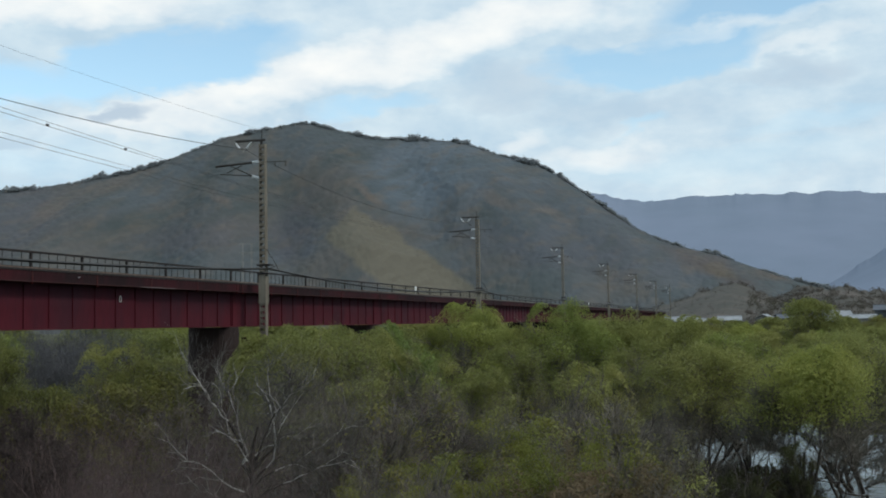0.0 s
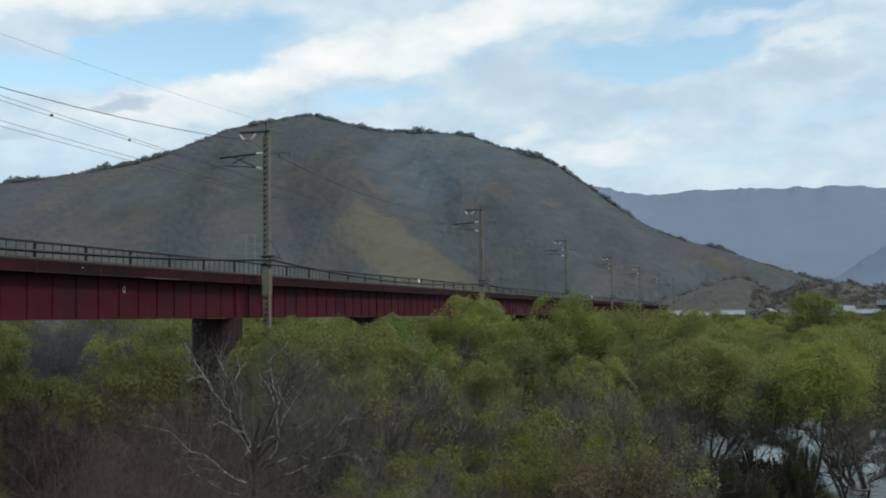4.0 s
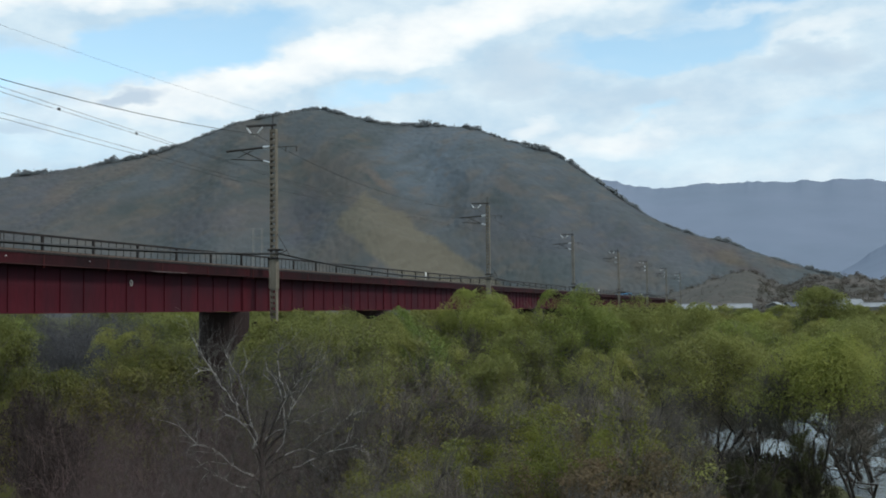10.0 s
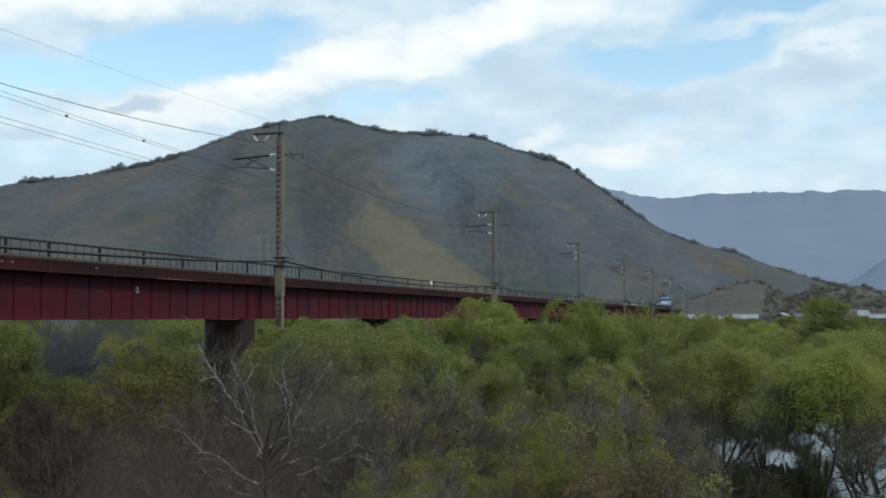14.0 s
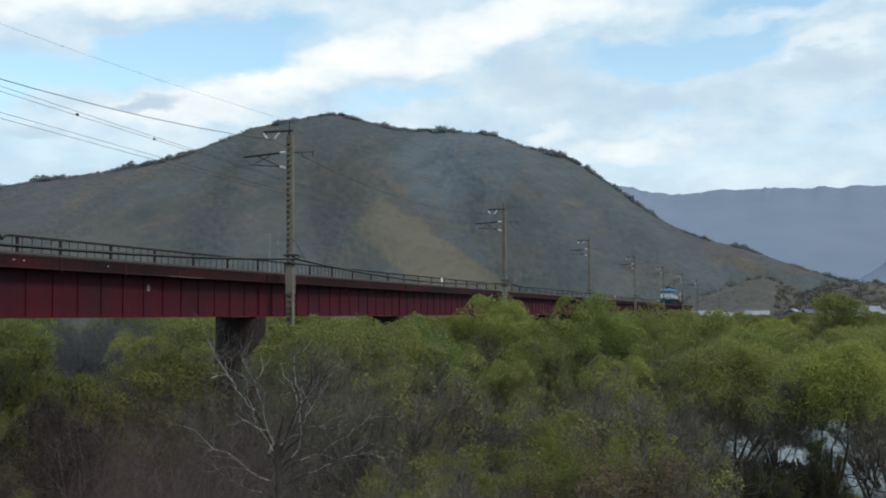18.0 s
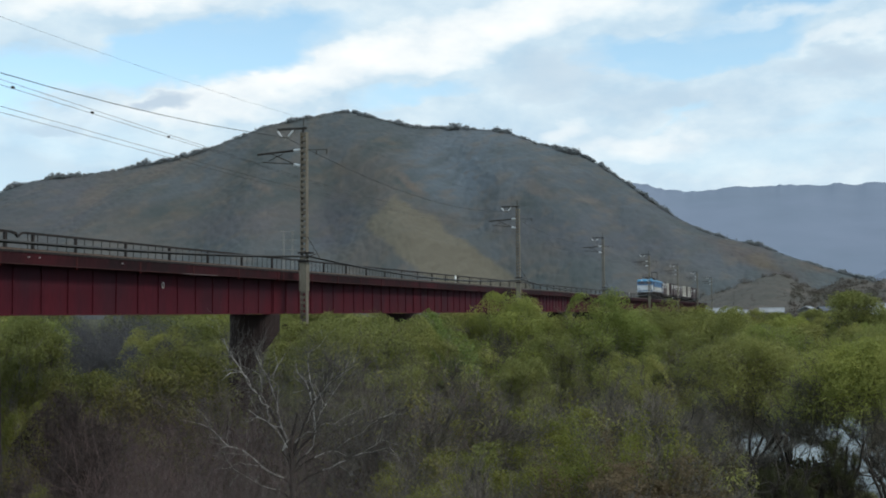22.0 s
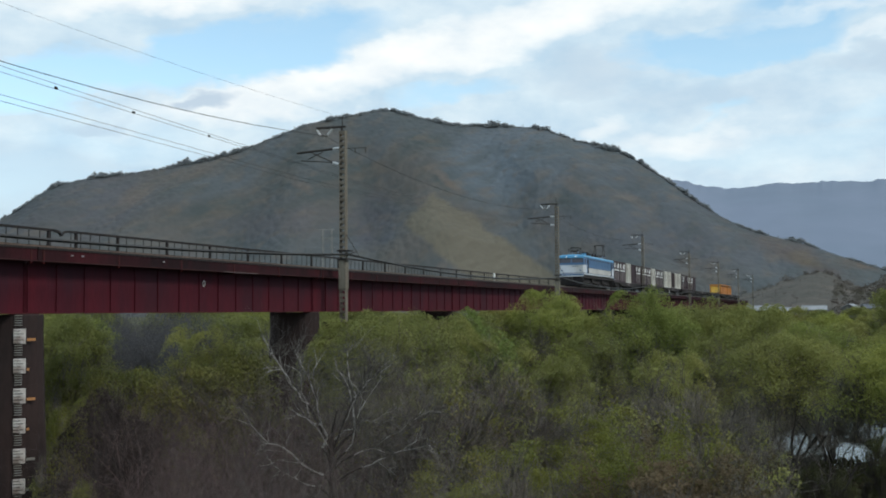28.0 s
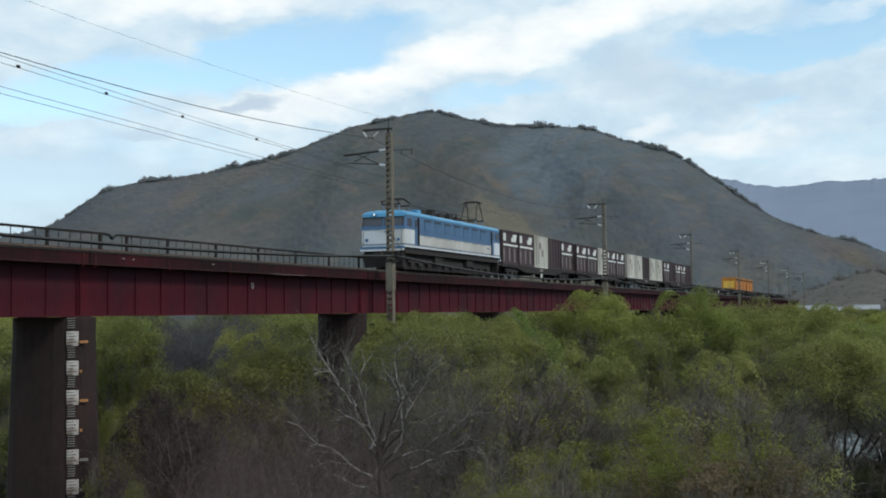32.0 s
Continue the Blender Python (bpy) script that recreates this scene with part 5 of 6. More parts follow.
zone(6, -10.5, -4.5, 28, 33, -8.4, -6.8, [TAN[0], TAN[1]], 4.5, "tan shrub covered with small buds and seed heads", "tan shrubs", "budding_shrub")
zone(4, -6, -1, 50, 60, -5.2, -4.2, [DARKBARE[0], DARKBARE[1]], 6, "dark leafless shrub with crooked branches over the water", "dark bare shrubs", "bare_shrub")
zone(3, -6, -1, 27, 33, -8.6, -7.4, [BROWN[0], TWIGGY[0], BROWN[1]], 6, BROWN_T, "brown thickets", "bare_shrub")
for kind, az, r, el, turn in ((WITHERED[0], -34.8, 40, -3.3, 10), (WITHERED[1], -33.9, 36, -5.2, 130), (WITHERED[0], -35.4, 36, -6.0, 220)):
    tree_at(kind, az, r, top_at(el, r), 5.0, turn, "dark leafless thicket choked with brown twigs", "dark thickets", "thicket_shrub", 0.62)
def shoots(seed, leaf_mat):
    """Long upright shoots from one stool, leafy along their upper part; six metres tall."""
    rng = np.random.default_rng(seed)
    segs, spots = [], []
    for i in range(16):
        p, d = np.array([*rng.normal(0, 0.25, 2), -0.3]), np.array([*rng.normal(0, 0.2, 2), 1.0])
        top = rng.uniform(3.2, 6.0) if i else 6.0
        while p[2] < top:
            d = d / np.linalg.norm(d) + np.array([*rng.normal(0, 0.1, 2), 0.05])
            q = p + d * 0.45
            r0, r1 = 0.03 * (1.05 - p[2] / 6.3), 0.03 * (1.05 - min(q[2], 6.2) / 6.3)
            segs.append((p, q, r0, r1))
            if q[2] > 1.5:
                spots += [p + (q - p) * rng.uniform() + rng.normal(0, 0.1 + 0.1 * (1 - q[2] / 6), 3) for _ in range(46)]
            p = q
    return tubes("trunk", segs, M["twig_soft"]), None, leaves("crown", np.array(spots), 0.05, rng, M[leaf_mat], 1.8)


SHOOTS = [shoots(280, "leaf_near"), shoots(281, "leaf_tan")]
for kind, az, r, el, turn in ((0, -7.9, 34, -4.4, 0), (1, -7.0, 33, -5.6, 40), (0, -8.9, 33, -6.0, 90), (1, -9.6, 32, -6.8, 140), (1, -5.8, 33, -6.6, 200)):
    tree_at(SHOOTS[kind], az, r, top_at(el, r), 6.0, turn, "shrub of long upright shoots with young leaves", "upright shoots", "shoot_shrub")
# the pale dead tree
limbs, fine_twigs, stem = dead_tree()
x, y, _ = polar(DEAD_AZ, 35, 0)
dead = thing("bare_tree", "dead tree with bleached pale bare branches fanning out", "tree", "pale dead trees", at=pose(x, y, top_at(DEAD_EL, 35), 0, 0, -DEAD_AZ))
for limb in limbs:
    part("limb", limb, None, dead, "bleached pale limb")
part("twigwork", fine_twigs, None, dead), part("stem", stem, None, dead)
for az, r, turn, el, slim in ((-31.2, 34, 0, -7.5, 0.5), (-25.4, 33, 120, -7.9, 0.55), (-29.4, 35, 70, -8.2, 0.6)):
    tree_at(PALE[0], az, r, top_at(el, r), 6.0, turn, "low dead shrub with bleached pinkish stems", "pale dead trees", "bare_shrub", slim)
for az, r, turn, el in ((-2.4, 56, 0, -4.4), (3.7, 52, 20, -4.0), (-0.6, 56, 140, -4.2)):
    tree_at(DARKBARE[0], az, r, top_at(el, r), 6.0, turn, "dark leafless shrub with crooked branches over the water", "dark bare shrubs", "bare_shrub")
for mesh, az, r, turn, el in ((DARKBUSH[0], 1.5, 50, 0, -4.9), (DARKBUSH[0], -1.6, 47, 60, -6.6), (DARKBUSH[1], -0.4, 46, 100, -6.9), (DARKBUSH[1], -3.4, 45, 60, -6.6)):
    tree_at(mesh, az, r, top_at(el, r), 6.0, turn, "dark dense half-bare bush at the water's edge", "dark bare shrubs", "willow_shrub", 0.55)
tree_at(WILLOWS[3], -37.4, 62, top_at(-0.2, 62), 9.0, 100, GREEN, "trees beyond the bridge")
tree_at(WILLOWS[1], -22.6, 52, top_at(-0.25, 52), 9.0, 310, GREEN, "willows before the bridge")
# far bank of the river
zone(20, -12, 15, 132, 160, -0.9, -0.2, [FARS[0], FARS[3], FARS[1]], 8.5, GREEN, "trees on the far bank", "willow_tree")
zone(22, -11, 16, 175, 240, -0.45, 0.0, [FARS[3], FARS[2], FARS[0]], 8.5, GREEN, "trees on the far bank", "willow_tree")
zone(24, -10, 16, 260, 330, -0.12, 0.1, [FARS[0], FARS[3], FARS[2]], 8.5, GREEN, "trees on the far bank", "willow_tree")
tree_at(FARS[0], 2.1, 190, top_at(0.85, 190), 8.5, 20, "tall round green tree above the far bank", "trees on the far bank")


def undergrowth():
    """Low tangle of leaves and stems between the shrubs."""
    rng = np.random.default_rng(31)
    n = 70000
    az, r = np.radians(rng.uniform(-50, 16, n)), 24 + 50 * rng.uniform(0, 1, n) ** 0.8
    x, y = r * np.sin(az), r * np.cos(az)
    g = ground_z(x, y)
    keep = (g > 0.2) & ~((az > radians(2)) & (r > 34))
    tall = (1.2 + 1.0 * fbm(x, y, 6, 3)) * np.where((az > radians(-4)) & (r > 40), 0.3, 1.0)
    c = np.stack([x, y, g + np.abs(tall) * rng.uniform(0, 1, n) ** 0.7], -1)[keep]
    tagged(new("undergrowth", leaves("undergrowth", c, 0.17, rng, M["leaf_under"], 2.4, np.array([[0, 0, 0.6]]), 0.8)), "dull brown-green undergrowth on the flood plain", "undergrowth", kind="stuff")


undergrowth()


# ---- village and pylons across the valley ----
M["roof_pale"] = material("pale_metal_roof", (0.26, 0.27, 0.28), (0.19, 0.2, 0.21), 0.6, 0.5, fine=0.1)
M["roof_tile"] = material("dark_tile_roof", (0.11, 0.12, 0.14), (0.075, 0.085, 0.1), 0.8, 0.6, fine=0.2)
M["wall_white"] = material("white_render_wall", (0.2, 0.195, 0.19), (0.14, 0.135, 0.135), 0.8, 0.8, fine=0.1)
M["wall_dark"] = material("dark_board_wall", (0.06, 0.065, 0.075), (0.045, 0.045, 0.05), 0.8, 0.8, fine=0.2)
M["window_dark"] = material("dark_window_pane", (0.04, 0.05, 0.06), (0.06, 0.07, 0.08), 1, 0.15)


def house(az, r, w, d, wall_h, roof_h, roof, wall, label, turn=0):
    x, y, _ = polar(az, r, 0)
    g = float(ground_z(np.array(x), np.array(y)))
    h = thing("house", label, "house", "houses of the village", at=pose(x, y, g - 0.2, 0, 0, turn - az))
    part("wall", Shape().box(-w / 2, -d / 2, 0, w / 2, d / 2, wall_h), M[wall], h)
    e = 0.6
    sec = lambda xx: [(xx, -d / 2 - e, wall_h - 0.1), (xx, 0, wall_h + roof_h), (xx, d / 2 + e, wall_h - 0.1), (xx, d / 2 + e, wall_h + 0.05), (xx, 0, wall_h + roof_h + 0.18), (xx, -d / 2 - e, wall_h + 0.05)]
    rf = part("roof", Shape().rings([sec(-w / 2 - e), sec(w / 2 + e)]), M[roof], h)
    part("gable", Shape().rings([[(s * (w / 2 - 0.1), -d / 2, wall_h), (s * (w / 2 - 0.1), d / 2, wall_h), (s * (w / 2 - 0.1), 0, wall_h + roof_h * 0.97)] for s in (-1, 1)]), M[wall], h)
    part("ridge_cap", Shape().tube((-w / 2 - e, 0, wall_h + roof_h + 0.18), (w / 2 + e, 0, wall_h + roof_h + 0.18), 0.16), M[roof], rf)
    n = max(2, int(w / 3))
    for i in range(n):
        xx = -w / 2 + (i + 0.5) * w / n
        wn = part("window", Shape().box(xx - 0.65, -d / 2 - 0.03, wall_h - 2.1, xx + 0.65, -d / 2 + 0.02, wall_h - 0.8), M["window_dark"], h)
        part("frame", Shape().box(xx - 0.75, -d / 2 - 0.06, wall_h - 2.2, xx + 0.75, -d / 2 - 0.0, wall_h - 2.1), M["pale_steel"], wn)


house(-3.75, 415, 12.5, 8, 3.6, 1.4, "roof_pale", "wall_dark", "long low shed with a pale metal roof")
house(-2.75, 440, 5, 6, 3.2, 1.1, "roof_pale", "wall_dark", "small shed with a pale metal roof")
house(-1.35, 430, 7.5, 7, 3.6, 1.4, "roof_pale", "wall_white", "low house with a pale metal roof")
house(0.3, 425, 4.5, 5, 4.2, 1.2, "roof_pale", "wall_white", "small white gabled house", 70)
house(1.1, 450, 5, 6, 4.0, 1.4, "roof_tile", "wall_white", "white house with a dark tile roof", 30)
house(3.5, 430, 9, 8, 4.4, 1.8, "roof_pale", "wall_white", "white house with a pale gabled roof", 15)
house(3.3, 405, 9, 5, 3.2, 0.9, "roof_pale", "wall_dark", "low shed with a pale roof")
house(4.7, 420, 8, 7, 3.6, 1.2, "roof_pale", "wall_white", "low house with a pale metal roof")
house(5.9, 430, 10, 9, 6.4, 1.6, "roof_tile", "wall_dark", "dark two-storey house with a grey tile roof")
house(8.5, 430, 11, 9, 4.6, 1.8, "roof_tile", "wall_white", "white house with a dark tile roof", 10)


def pylon(az, r, base, top, spread):
    x, y, _ = polar(az, r, 0)
    p = thing("pylon", "pale slender steel power pylon below the mountain", "pylon", "pylons in the valley", at=pose(x, y, base, 0, 0, -az))
    h = top - base
    for sx in (-1, 1):
        leg = Shape()
        for dx in (-0.45, 0.45):
            leg.tube((sx * spread + dx, 0, 0), (sx * spread + dx * 0.6, 0, h), 0.12, 0.09, 5)
        for i in range(14):
            z = h * i / 14
            leg.tube((sx * spread - 0.45, 0, z), (sx * spread + 0.42, 0, z + h / 14), 0.06, n=4)
        part("mast", leg, M["pale_steel"], p)
        for k in (0.8, 0.9, 0.99):
            part("cross_arm", Shape().tube((sx * spread - 1.7, 0, h * k), (sx * spread + 1.7, 0, h * k), 0.1, n=4), M["pale_steel"], p)


pylon(-24.87, 560, 4, top_at(4.1, 560), 2.1)
for az, r, hh, lab in ((-36.0, 1690, 13.0, "slender antenna mast on the mountain ridge"), (-20.85, 1695, 7.0, "small antenna frame on the summit")):
    x, y, _ = polar(az, r, 0)
    zb = float(mountain_z(np.array(az), np.array(float(r)))) - 1
    mast = thing("antenna_mast", lab, "antenna", at=pose(x, y, zb))
    part("pole", Shape().tube((0, 0, 0), (0, 0, hh), 0.45, 0.2, 6), M["pale_steel"], mast)
    part("cross_bar", Shape().box(-1.6, -0.2, hh * 0.8, 1.6, 0.2, hh * 0.8 + 0.5), M["pale_steel"], mast)
    part("hut", Shape().box(-3.2, -2, 0, -0.6, 1, 3.5).box(-3.4, -2.2, 3.5, -0.4, 1.2, 3.8), M["wall_white"], mast, "small white hut at its foot")


# ---- freight train ----
M["loco_white"] = material("loco_white_paint", (0.68, 0.71, 0.75), (0.6, 0.63, 0.67), 0.6, 0.4, fine=0.08, third=(0.52, 0.52, 0.5), stretch=(1, 1, 0.3))
M["loco_blue"] = material("loco_blue_paint", (0.055, 0.135, 0.262), (0.046, 0.115, 0.22), 0.8, 0.4, fine=0.1)
M["loco_light_blue"] = material("loco_light_blue_paint", (0.075, 0.29, 0.5), (0.06, 0.25, 0.44), 0.8, 0.4, fine=0.08)
M["loco_grey"] = material("loco_grey_paint", (0.16, 0.19, 0.24), (0.12, 0.145, 0.18), 2, 0.5, fine=0.15)
M["louvre"] = material("blue_grey_louvre", (0.062, 0.142, 0.265), (0.05, 0.12, 0.225), 3, 0.5, fine=0.15)
M["loco_cream"] = material("loco_cream_paint", (0.6, 0.585, 0.54), (0.5, 0.485, 0.45), 0.7, 0.45, fine=0.1, third=(0.42, 0.4, 0.37), stretch=(1, 1, 0.3))
M["slot"] = material("dark_louvre_slot", (0.014, 0.026, 0.05), (0.02, 0.034, 0.06), 3, 0.5)
M["under"] = material("grimy_underframe", (0.034, 0.031, 0.031), (0.046, 0.04, 0.038), 3, 0.85, fine=0.3)
M["wheel"] = material("worn_wheel_steel", (0.035, 0.03, 0.027), (0.02, 0.018, 0.016), 4, 0.7)
M["maroon"] = material("maroon_container_paint", (0.055, 0.032, 0.036), (0.04, 0.027, 0.03), 0.9, 0.6, fine=0.2, per_object=0.25, third=(0.07, 0.05, 0.05), stretch=(1, 1, 0.4))
M["cream"] = material("cream_container_paint", (0.6, 0.585, 0.53), (0.48, 0.465, 0.42), 0.9, 0.6, fine=0.2, per_object=0.12, third=(0.3, 0.28, 0.24), stretch=(1, 1, 0.25))
M["orange"] = material("orange_container_paint", (0.52, 0.2, 0.022), (0.4, 0.145, 0.02), 0.9, 0.5, fine=0.12, per_object=0.15)
# paler copy of the container orange: light on the end faces painted in
M["lit_end"] = material("lit_orange_end", (0.8, 0.5, 0.08), (0.7, 0.4, 0.05), 1, 0.5)
M["door_grey"] = material("container_door_bars", (0.24, 0.21, 0.2), (0.16, 0.13, 0.13), 2, 0.6, fine=0.2)


def glass():
    m = bpy.data.materials.new("cab_window_glass")
    m.use_nodes = True
    bs = m.node_tree.nodes["Principled BSDF"]
    bs.inputs["Base Color"].default_value, bs.inputs["Roughness"].default_value, bs.inputs["Metallic"].default_value = (0.06, 0.062, 0.08, 1), 0.08, 0.0
    return m


def lamp_glow():
    m = bpy.data.materials.new("headlight_lens")
    m.use_nodes = True
    bs = m.node_tree.nodes["Principled BSDF"]
    bs.inputs["Base Color"].default_value, bs.inputs["Emission Color"].default_value, bs.inputs["Emission Strength"].default_value = (0.9, 0.92, 0.9, 1), (1, 0.97, 0.85, 1), 0.5
    return m


M["cab_glass"], M["headlight"] = glass(), lamp_glow()
LOCO_HALF = 8.55


def plan_ring(z, hw, hl, corner, rake):
    """Rounded rectangle at height z; both ends lean inwards by rake."""
    pts, e = [], hl - rake
    for cx, cy, a0 in ((hw - corner, e - corner, 0), (-hw + corner, e - corner, 90), (-hw + corner, -e + corner, 180), (hw - corner, -e + corner, 270)):
        for i in range(5):
            a = radians(a0 + 22.5 * i)
            pts.append((cx + corner * math.cos(a), cy + corner * math.sin(a), z))
    return pts


def rake_at(z):
    return max(0.0, z - 2.4) * 0.18


def band(z0, z1, hw=1.4, grow_by=0.0):
    return Shape().rings([plan_ring(z, hw + grow_by, LOCO_HALF + grow_by, 0.2, rake_at(z)) for z in (z0, z1)])


def front_plate(x0, x1, z0, z1, depth=0.03, end=-1):
    """A flat piece on the raked end of the locomotive."""
    s = Shape()
    y0, y1 = LOCO_HALF - rake_at(z0), LOCO_HALF - rake_at(z1)
    ring = lambda d: [(x0, end * (y0 + d), z0), (x1, end * (y0 + d), z0), (x1, end * (y1 + d), z1), (x0, end * (y1 + d), z1)]
    return s.rings([ring(-0.02), ring(depth)])


def wheelset(parent, y, r, half=0.53):
    for x in (-half, half):
        w = part("wheel", Shape().tube((x - 0.06, y, r), (x + 0.06, y, r), r, r, 18), M["wheel"], parent, smooth=False)
    part("axle", Shape().tube((-half, y, r), (half, y, r), 0.08), M["wheel"], parent)


def bogie(parent, y, base, r, name="bogie"):
    s = Shape()
    for x in (-1.05, 0.93):
        s.box(x, y - base * 0.5 - 0.55, 0.5, x + 0.12, y + base * 0.5 + 0.55, 0.78)
        for yy in (y - base * 0.5, y + base * 0.5):
            s.box(x - 0.02, yy - 0.2, 0.3, x + 0.14, yy + 0.2, 0.62)
        s.box(x - 0.03, y - 0.3, 0.32, x + 0.15, y + 0.3, 0.55)
    s.box(-1.0, y - 0.25, 0.45, 1.0, y + 0.25, 0.75)
    b = part(name, s, M["under"], parent, "grimy black bogie frame")
    for yy in (y - base * 0.5, y + base * 0.5):
        wheelset(b, yy, r)
    return b


def pantograph(parent, y, up):
    s = Shape()
    h = 3.95 + up
    s.box(-0.6, y - 0.75, 3.9, 0.6, y - 0.65, 3.98).box(-0.6, y + 0.65, 3.9, 0.6, y + 0.75, 3.98)
    for x in (-0.55, 0.55):
        s.tube((x, y - 0.7, 3.95), (x * 0.9, y - 1.05 if up < 0.6 else y - 0.5, 3.95 + up * 0.5), 0.032)
        s.tube((x, y + 0.7, 3.95), (x * 0.9, y + 1.05 if up < 0.6 else y + 0.5, 3.95 + up * 0.5), 0.032)
        s.tube((x * 0.9, y - (1.05 if up < 0.6 else 0.5), 3.95 + up * 0.5), (x * 0.85, y - 0.1, h), 0.04)
        s.tube((x * 0.9, y + (1.05 if up < 0.6 else 0.5), 3.95 + up * 0.5), (x * 0.85, y + 0.1, h), 0.04)
    p = part("pantograph", s, M["dark_steel"], parent, "raised black pantograph" if up > 0.6 else "lowered black pantograph")
    for dy in (-0.18, 0.18):
        part("contact_shoe", Shape().box(-0.5, y + dy - 0.03, h, 0.5, y + dy + 0.03, h + 0.08).tube((-0.5, y + dy, h + 0.02), (-0.7, y + dy, h - 0.12), 0.025).tube((0.5, y + dy, h + 0.02), (0.7, y + dy, h - 0.12), 0.025), M["dark_steel"], p)
    for x in (-0.5, 0.5):
        for dy in (-0.7, 0.7):
            part("insulator", Shape().tube((x, y + dy, 3.45), (x, y + dy, 3.9), 0.06, 0.06, 8), M["loco_grey"], p)


def build_loco():
    lo = thing("electric_locomotive", "blue and white electric freight locomotive hauling container wagons", "locomotive")
    part("lower_body", band(1.552, 2.385), M["loco_white"], lo, "white lower body side")
    part("sill_stripe", band(1.46, 1.55), M["loco_grey"], lo, "grey stripe along the sill")
    part("sill", band(1.35, 1.458, grow_by=0.012), M["loco_white"], lo, "white sill edge")
    part("upper_body", band(2.387, 3.2), M["loco_blue"], lo, "dark blue upper body side")
    roof = Shape().rings([plan_ring(z, hw, LOCO_HALF + 0.03 - i, 0.2, rake_at(z)) for z, hw, i in ((3.2, 1.43, 0), (3.31, 1.42, 0.0), (3.41, 1.34, 0.05), (3.48, 1.1, 0.12), (3.52, 0.6, 0.25))])
    part("roof", roof, M["loco_light_blue"], lo, "light blue rounded roof edge", smooth=False)
    part("roof_walk", Shape().box(-0.62, -6.6, 3.5, 0.62, 6.6, 3.57), M["loco_grey"], lo, "grey roof deck")
    for end in (-1, 1):
        for x0, x1 in ((-1.26, -0.06), (0.06, 1.26)):
            w = part("front_window", front_plate(x0, x1, 2.62, 3.07, 0.02, end), M["cab_glass"], lo)
            part("window_frame", front_plate(x0 - 0.035, x1 + 0.035, 3.075, 3.11, 0.045, end), M["under"], w)
            part("window_post", front_plate(x1 - 0.02 if x1 > 0.5 else x0 - 0.04, x1 + 0.04 if x1 > 0.5 else x0 + 0.02, 2.6, 3.09, 0.04, end), M["under"], w)
        part("visor", front_plate(-1.3, 1.3, 3.12, 3.3, 0.09, end), M["loco_light_blue"], lo, "light blue visor over the cab windows")
        part("waist_band", front_plate(-1.39, 1.39, 2.39, 2.55, 0.03, end), M["loco_blue"], lo)
        part("buffer_beam", Shape().box(-1.36, end * (LOCO_HALF + 0.07) - 0.09, 1.25, 1.36, end * (LOCO_HALF + 0.07) + 0.09, 1.4), M["loco_blue"], lo, "blue buffer beam with white edge")
        part("beam_stripe", Shape().box(-1.37, end * (LOCO_HALF + 0.1) - 0.08, 1.13, 1.37, end * (LOCO_HALF + 0.1) + 0.08, 1.24), M["loco_white"], lo)
        part("coupler", Shape().box(-0.16, end * (LOCO_HALF + 0.4) - 0.35, 0.78, 0.16, end * (LOCO_HALF + 0.4) + 0.35, 1.02).box(-0.24, end * (LOCO_HALF + 0.66) - 0.12, 0.72, 0.24, end * (LOCO_HALF + 0.66) + 0.12, 1.08), M["under"], lo)
        part("snow_plough", Shape().rings([[(-1.2, end * (LOCO_HALF - 0.25), 0.2), (1.2, end * (LOCO_HALF - 0.25), 0.2), (1.2, end * (LOCO_HALF - 0.1), 0.2), (-1.2, end * (LOCO_HALF - 0.1), 0.2)], [(-1.25, end * (LOCO_HALF - 0.25), 1.0), (1.25, end * (LOCO_HALF - 0.25), 1.0), (1.25, end * (LOCO_HALF + 0.05), 1.0), (-1.25, end * (LOCO_HALF + 0.05), 1.0)]]), M["under"], lo)
        for x in (-0.52, 0.52):
            lamp = part("headlight", Shape().tube((x, end * (LOCO_HALF - 0.3), 3.28), (x, end * (LOCO_HALF + 0.04), 3.26), 0.1, 0.1, 12), M["loco_light_blue"], lo)
            part("lens", Shape().tube((x, end * (LOCO_HALF + 0.035), 3.26), (x, end * (LOCO_HALF + 0.06), 3.26), 0.065, 0.065, 12), M["headlight"], lamp, "lit headlight lens")
        for x in (-1.0, 1.0):
            part("marker_light", Shape().tube((x, end * (LOCO_HALF - 0.05), 1.78), (x, end * (LOCO_HALF + 0.1), 1.78), 0.09, 0.09, 10), M["loco_blue"], lo)
            part("handrail", Shape().tube((x * 1.22, end * (LOCO_HALF + 0.07), 1.5), (x * 1.22, end * (LOCO_HALF + 0.07), 2.3), 0.018), M["pale_steel"], lo)
            part("step", Shape().box(x * 1.15 - 0.18, end * (LOCO_HALF - 0.02) - 0.08, 0.55, x * 1.15 + 0.18, end * (LOCO_HALF - 0.02) + 0.08, 0.6), M["under"], lo)
        part("plate_bars", front_plate(0.1, 0.75, 2.2, 2.26, 0.03, end), M["loco_grey"], lo, "plain dark bars on the cab front")
        for side in (-1, 1):
            x = side * 1.4
            part("door_post", Shape().box(x - 0.016, end * 6.62 - 0.07, 1.46, x + 0.016, end * 6.62 + 0.07, 3.16), M["under"], lo, "dark drain strip behind the cab door")
            d = part("cab_door", Shape().box(x - 0.012, end * 6.9 - 0.2, 1.5, x + 0.012, end * 6.9 + 0.2, 3.1), M["loco_blue"], lo, "narrow dark blue cab door")
            part("door_window", Shape().box(x - 0.02, end * 6.9 - 0.15, 2.55, x + 0.02, end * 6.9 + 0.15, 3.0), M["cab_glass"], d)
